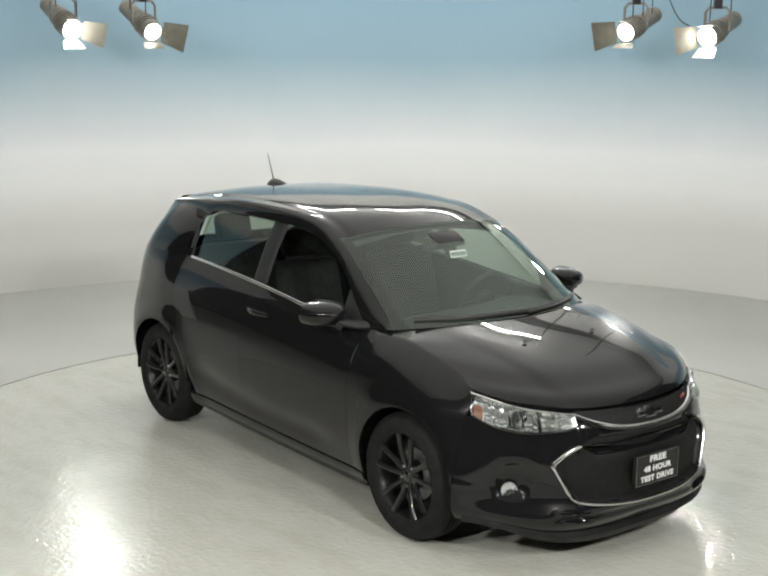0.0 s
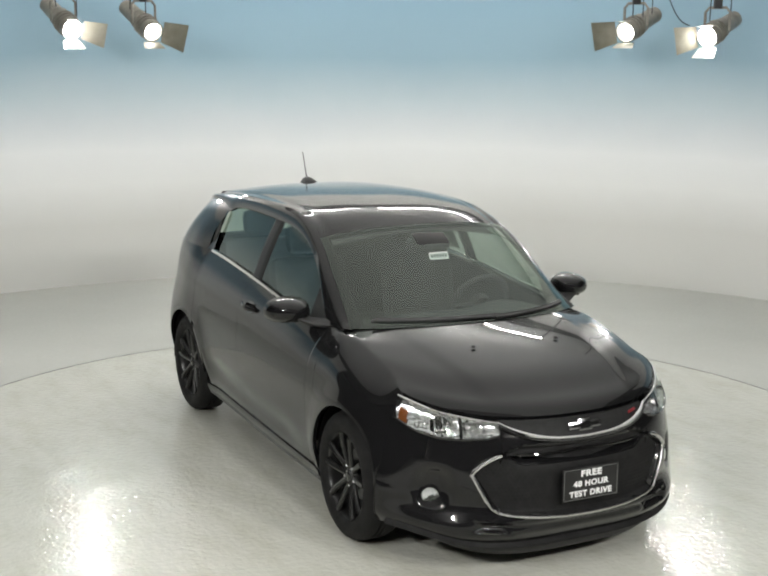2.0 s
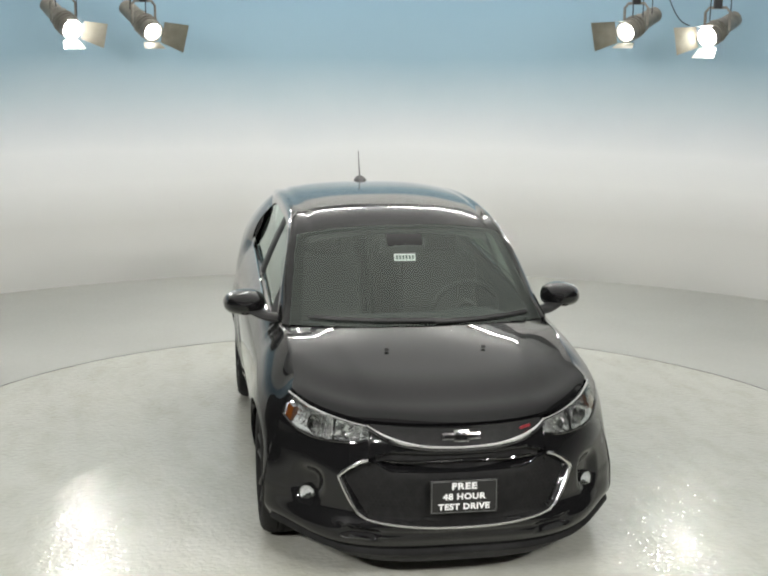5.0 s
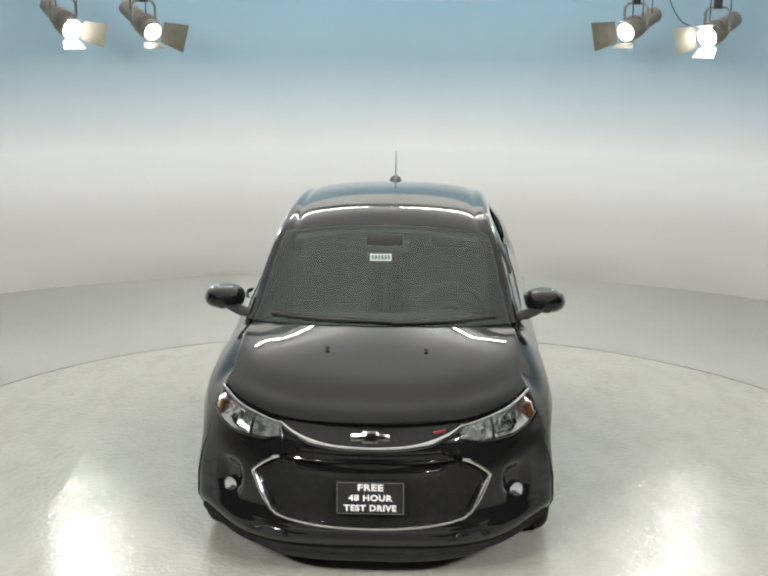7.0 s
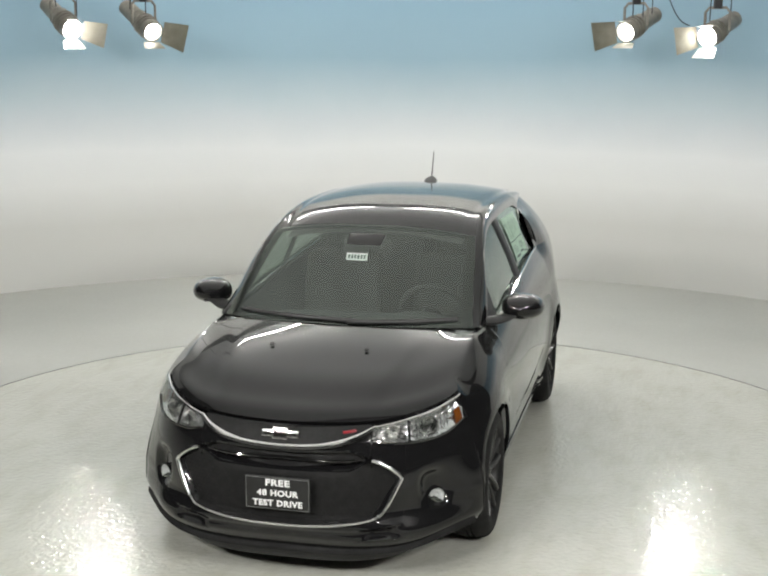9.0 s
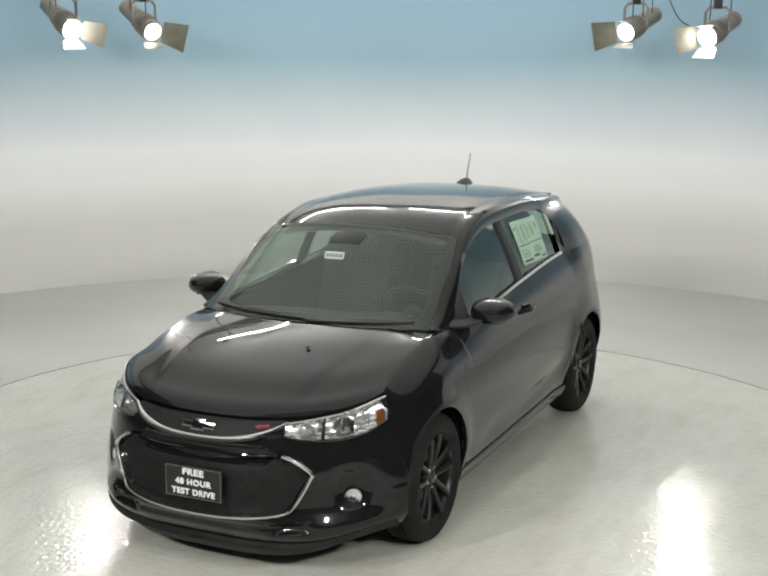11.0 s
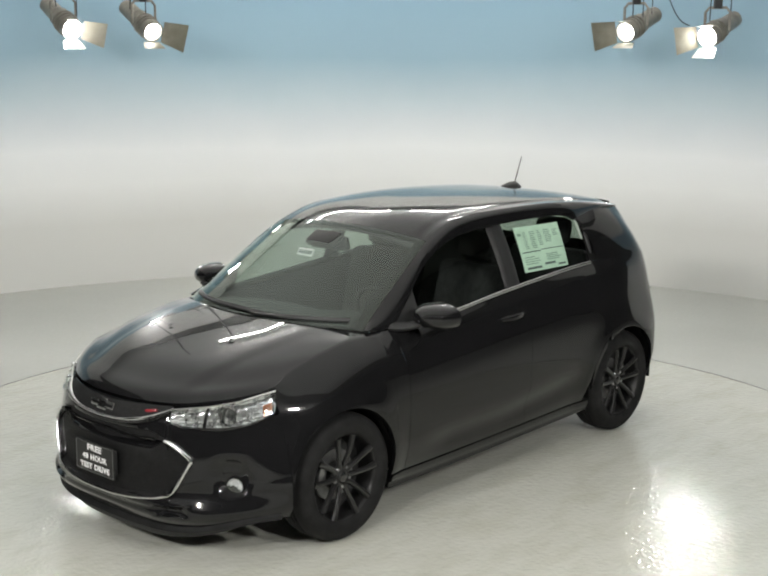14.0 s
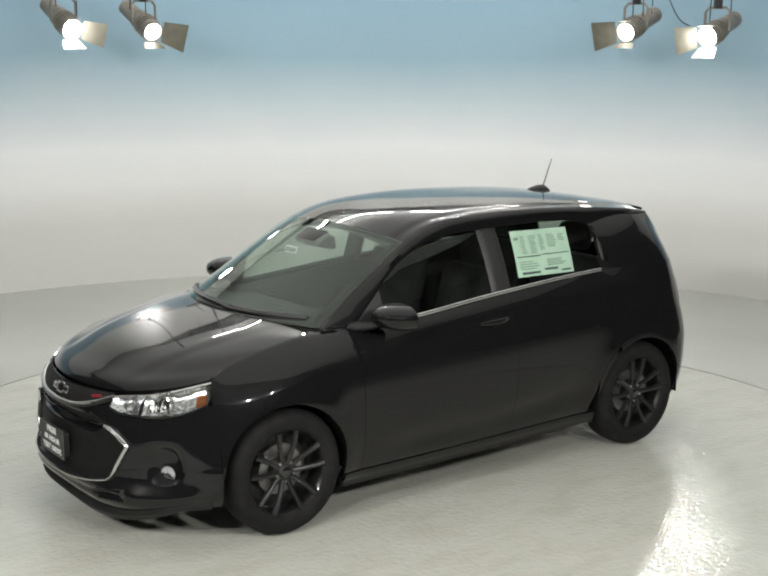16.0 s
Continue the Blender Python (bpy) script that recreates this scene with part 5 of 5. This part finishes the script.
build_studio()
table = build_turntable()
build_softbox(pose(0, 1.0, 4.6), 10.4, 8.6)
for sg in (-1, 1):
    a = radians(90 + sg * 17)
    build_tube(pose(CYC[0] + 4.25 * math.cos(a), CYC[1] + 4.25 * math.sin(a), 4.38, 0, 0, sg * 17), 2.15)
# four lamps that hang before the curved wall
L_AIM, R_AIM = (0.80, -1.0, -0.58), (-0.85, -1.0, -0.42)
build_stage_lamp((-2.74, 4.0, 2.485), L_AIM, (("left", -52, 0.22, 0.27), ("bottom", -18, 0.2, 0.15), ("top", -25, 0.16, 0.06)), ((0.02, 0.12, 0.02, 0.6), (-0.16, 0.2, -0.2, 0.6)))
build_stage_lamp((-2.07, 4.2, 2.47), L_AIM, (("left", -48, 0.25, 0.28), ("bottom", -15, 0.2, 0.12), ("top", -25, 0.16, 0.06)), ((-0.08, 0.14, -0.08, 0.6), (-0.22, 0.2, -0.2, 0.6)), LENSDIM)
build_stage_lamp((2.13, 4.2, 2.49), R_AIM, (("right", -48, 0.25, 0.27), ("bottom", -15, 0.2, 0.12), ("top", -25, 0.16, 0.06)), ((0.08, 0.12, 0.08, 0.6), (0.17, 0.14, 0.17, 0.6), (0.25, 0.16, 0.26, 0.6)), LENSDIM)
build_stage_lamp((2.81, 4.0, 2.45), R_AIM, (("right", -50, 0.24, 0.25), ("bottom", -25, 0.2, 0.17), ("top", -25, 0.16, 0.06)), ((-0.13, 0.10, -0.36, 0.42), (0.04, 0.14, 0.05, 0.6), (0.22, 0.2, 0.23, 0.6)))
# their fellows over the front of the studio
for lx, ly in ((-4.2, -5.6), (-2.4, -6.6), (2.4, -6.6), (4.2, -5.6)):
    build_stage_lamp((lx, ly, 3.6), (-lx * 0.25, 1.0, -0.55), (("left", -40, 0.2, 0.2), ("right", -40, 0.2, 0.2)), (), LENSFRONT, 1.5)
car = build_car()


def turned(t):
    return pose(0, 0, 0, 0, 0, -52.57 - 5.678 * t)


def motions():
    """Turntable and car turn together, evenly."""
    walk(table, [(float(t), turned(t)) for t in range(17)])
    walk(car, [(float(t), turned(t) @ pose(1.221, 0.021, 0)) for t in range(17)])


motions()
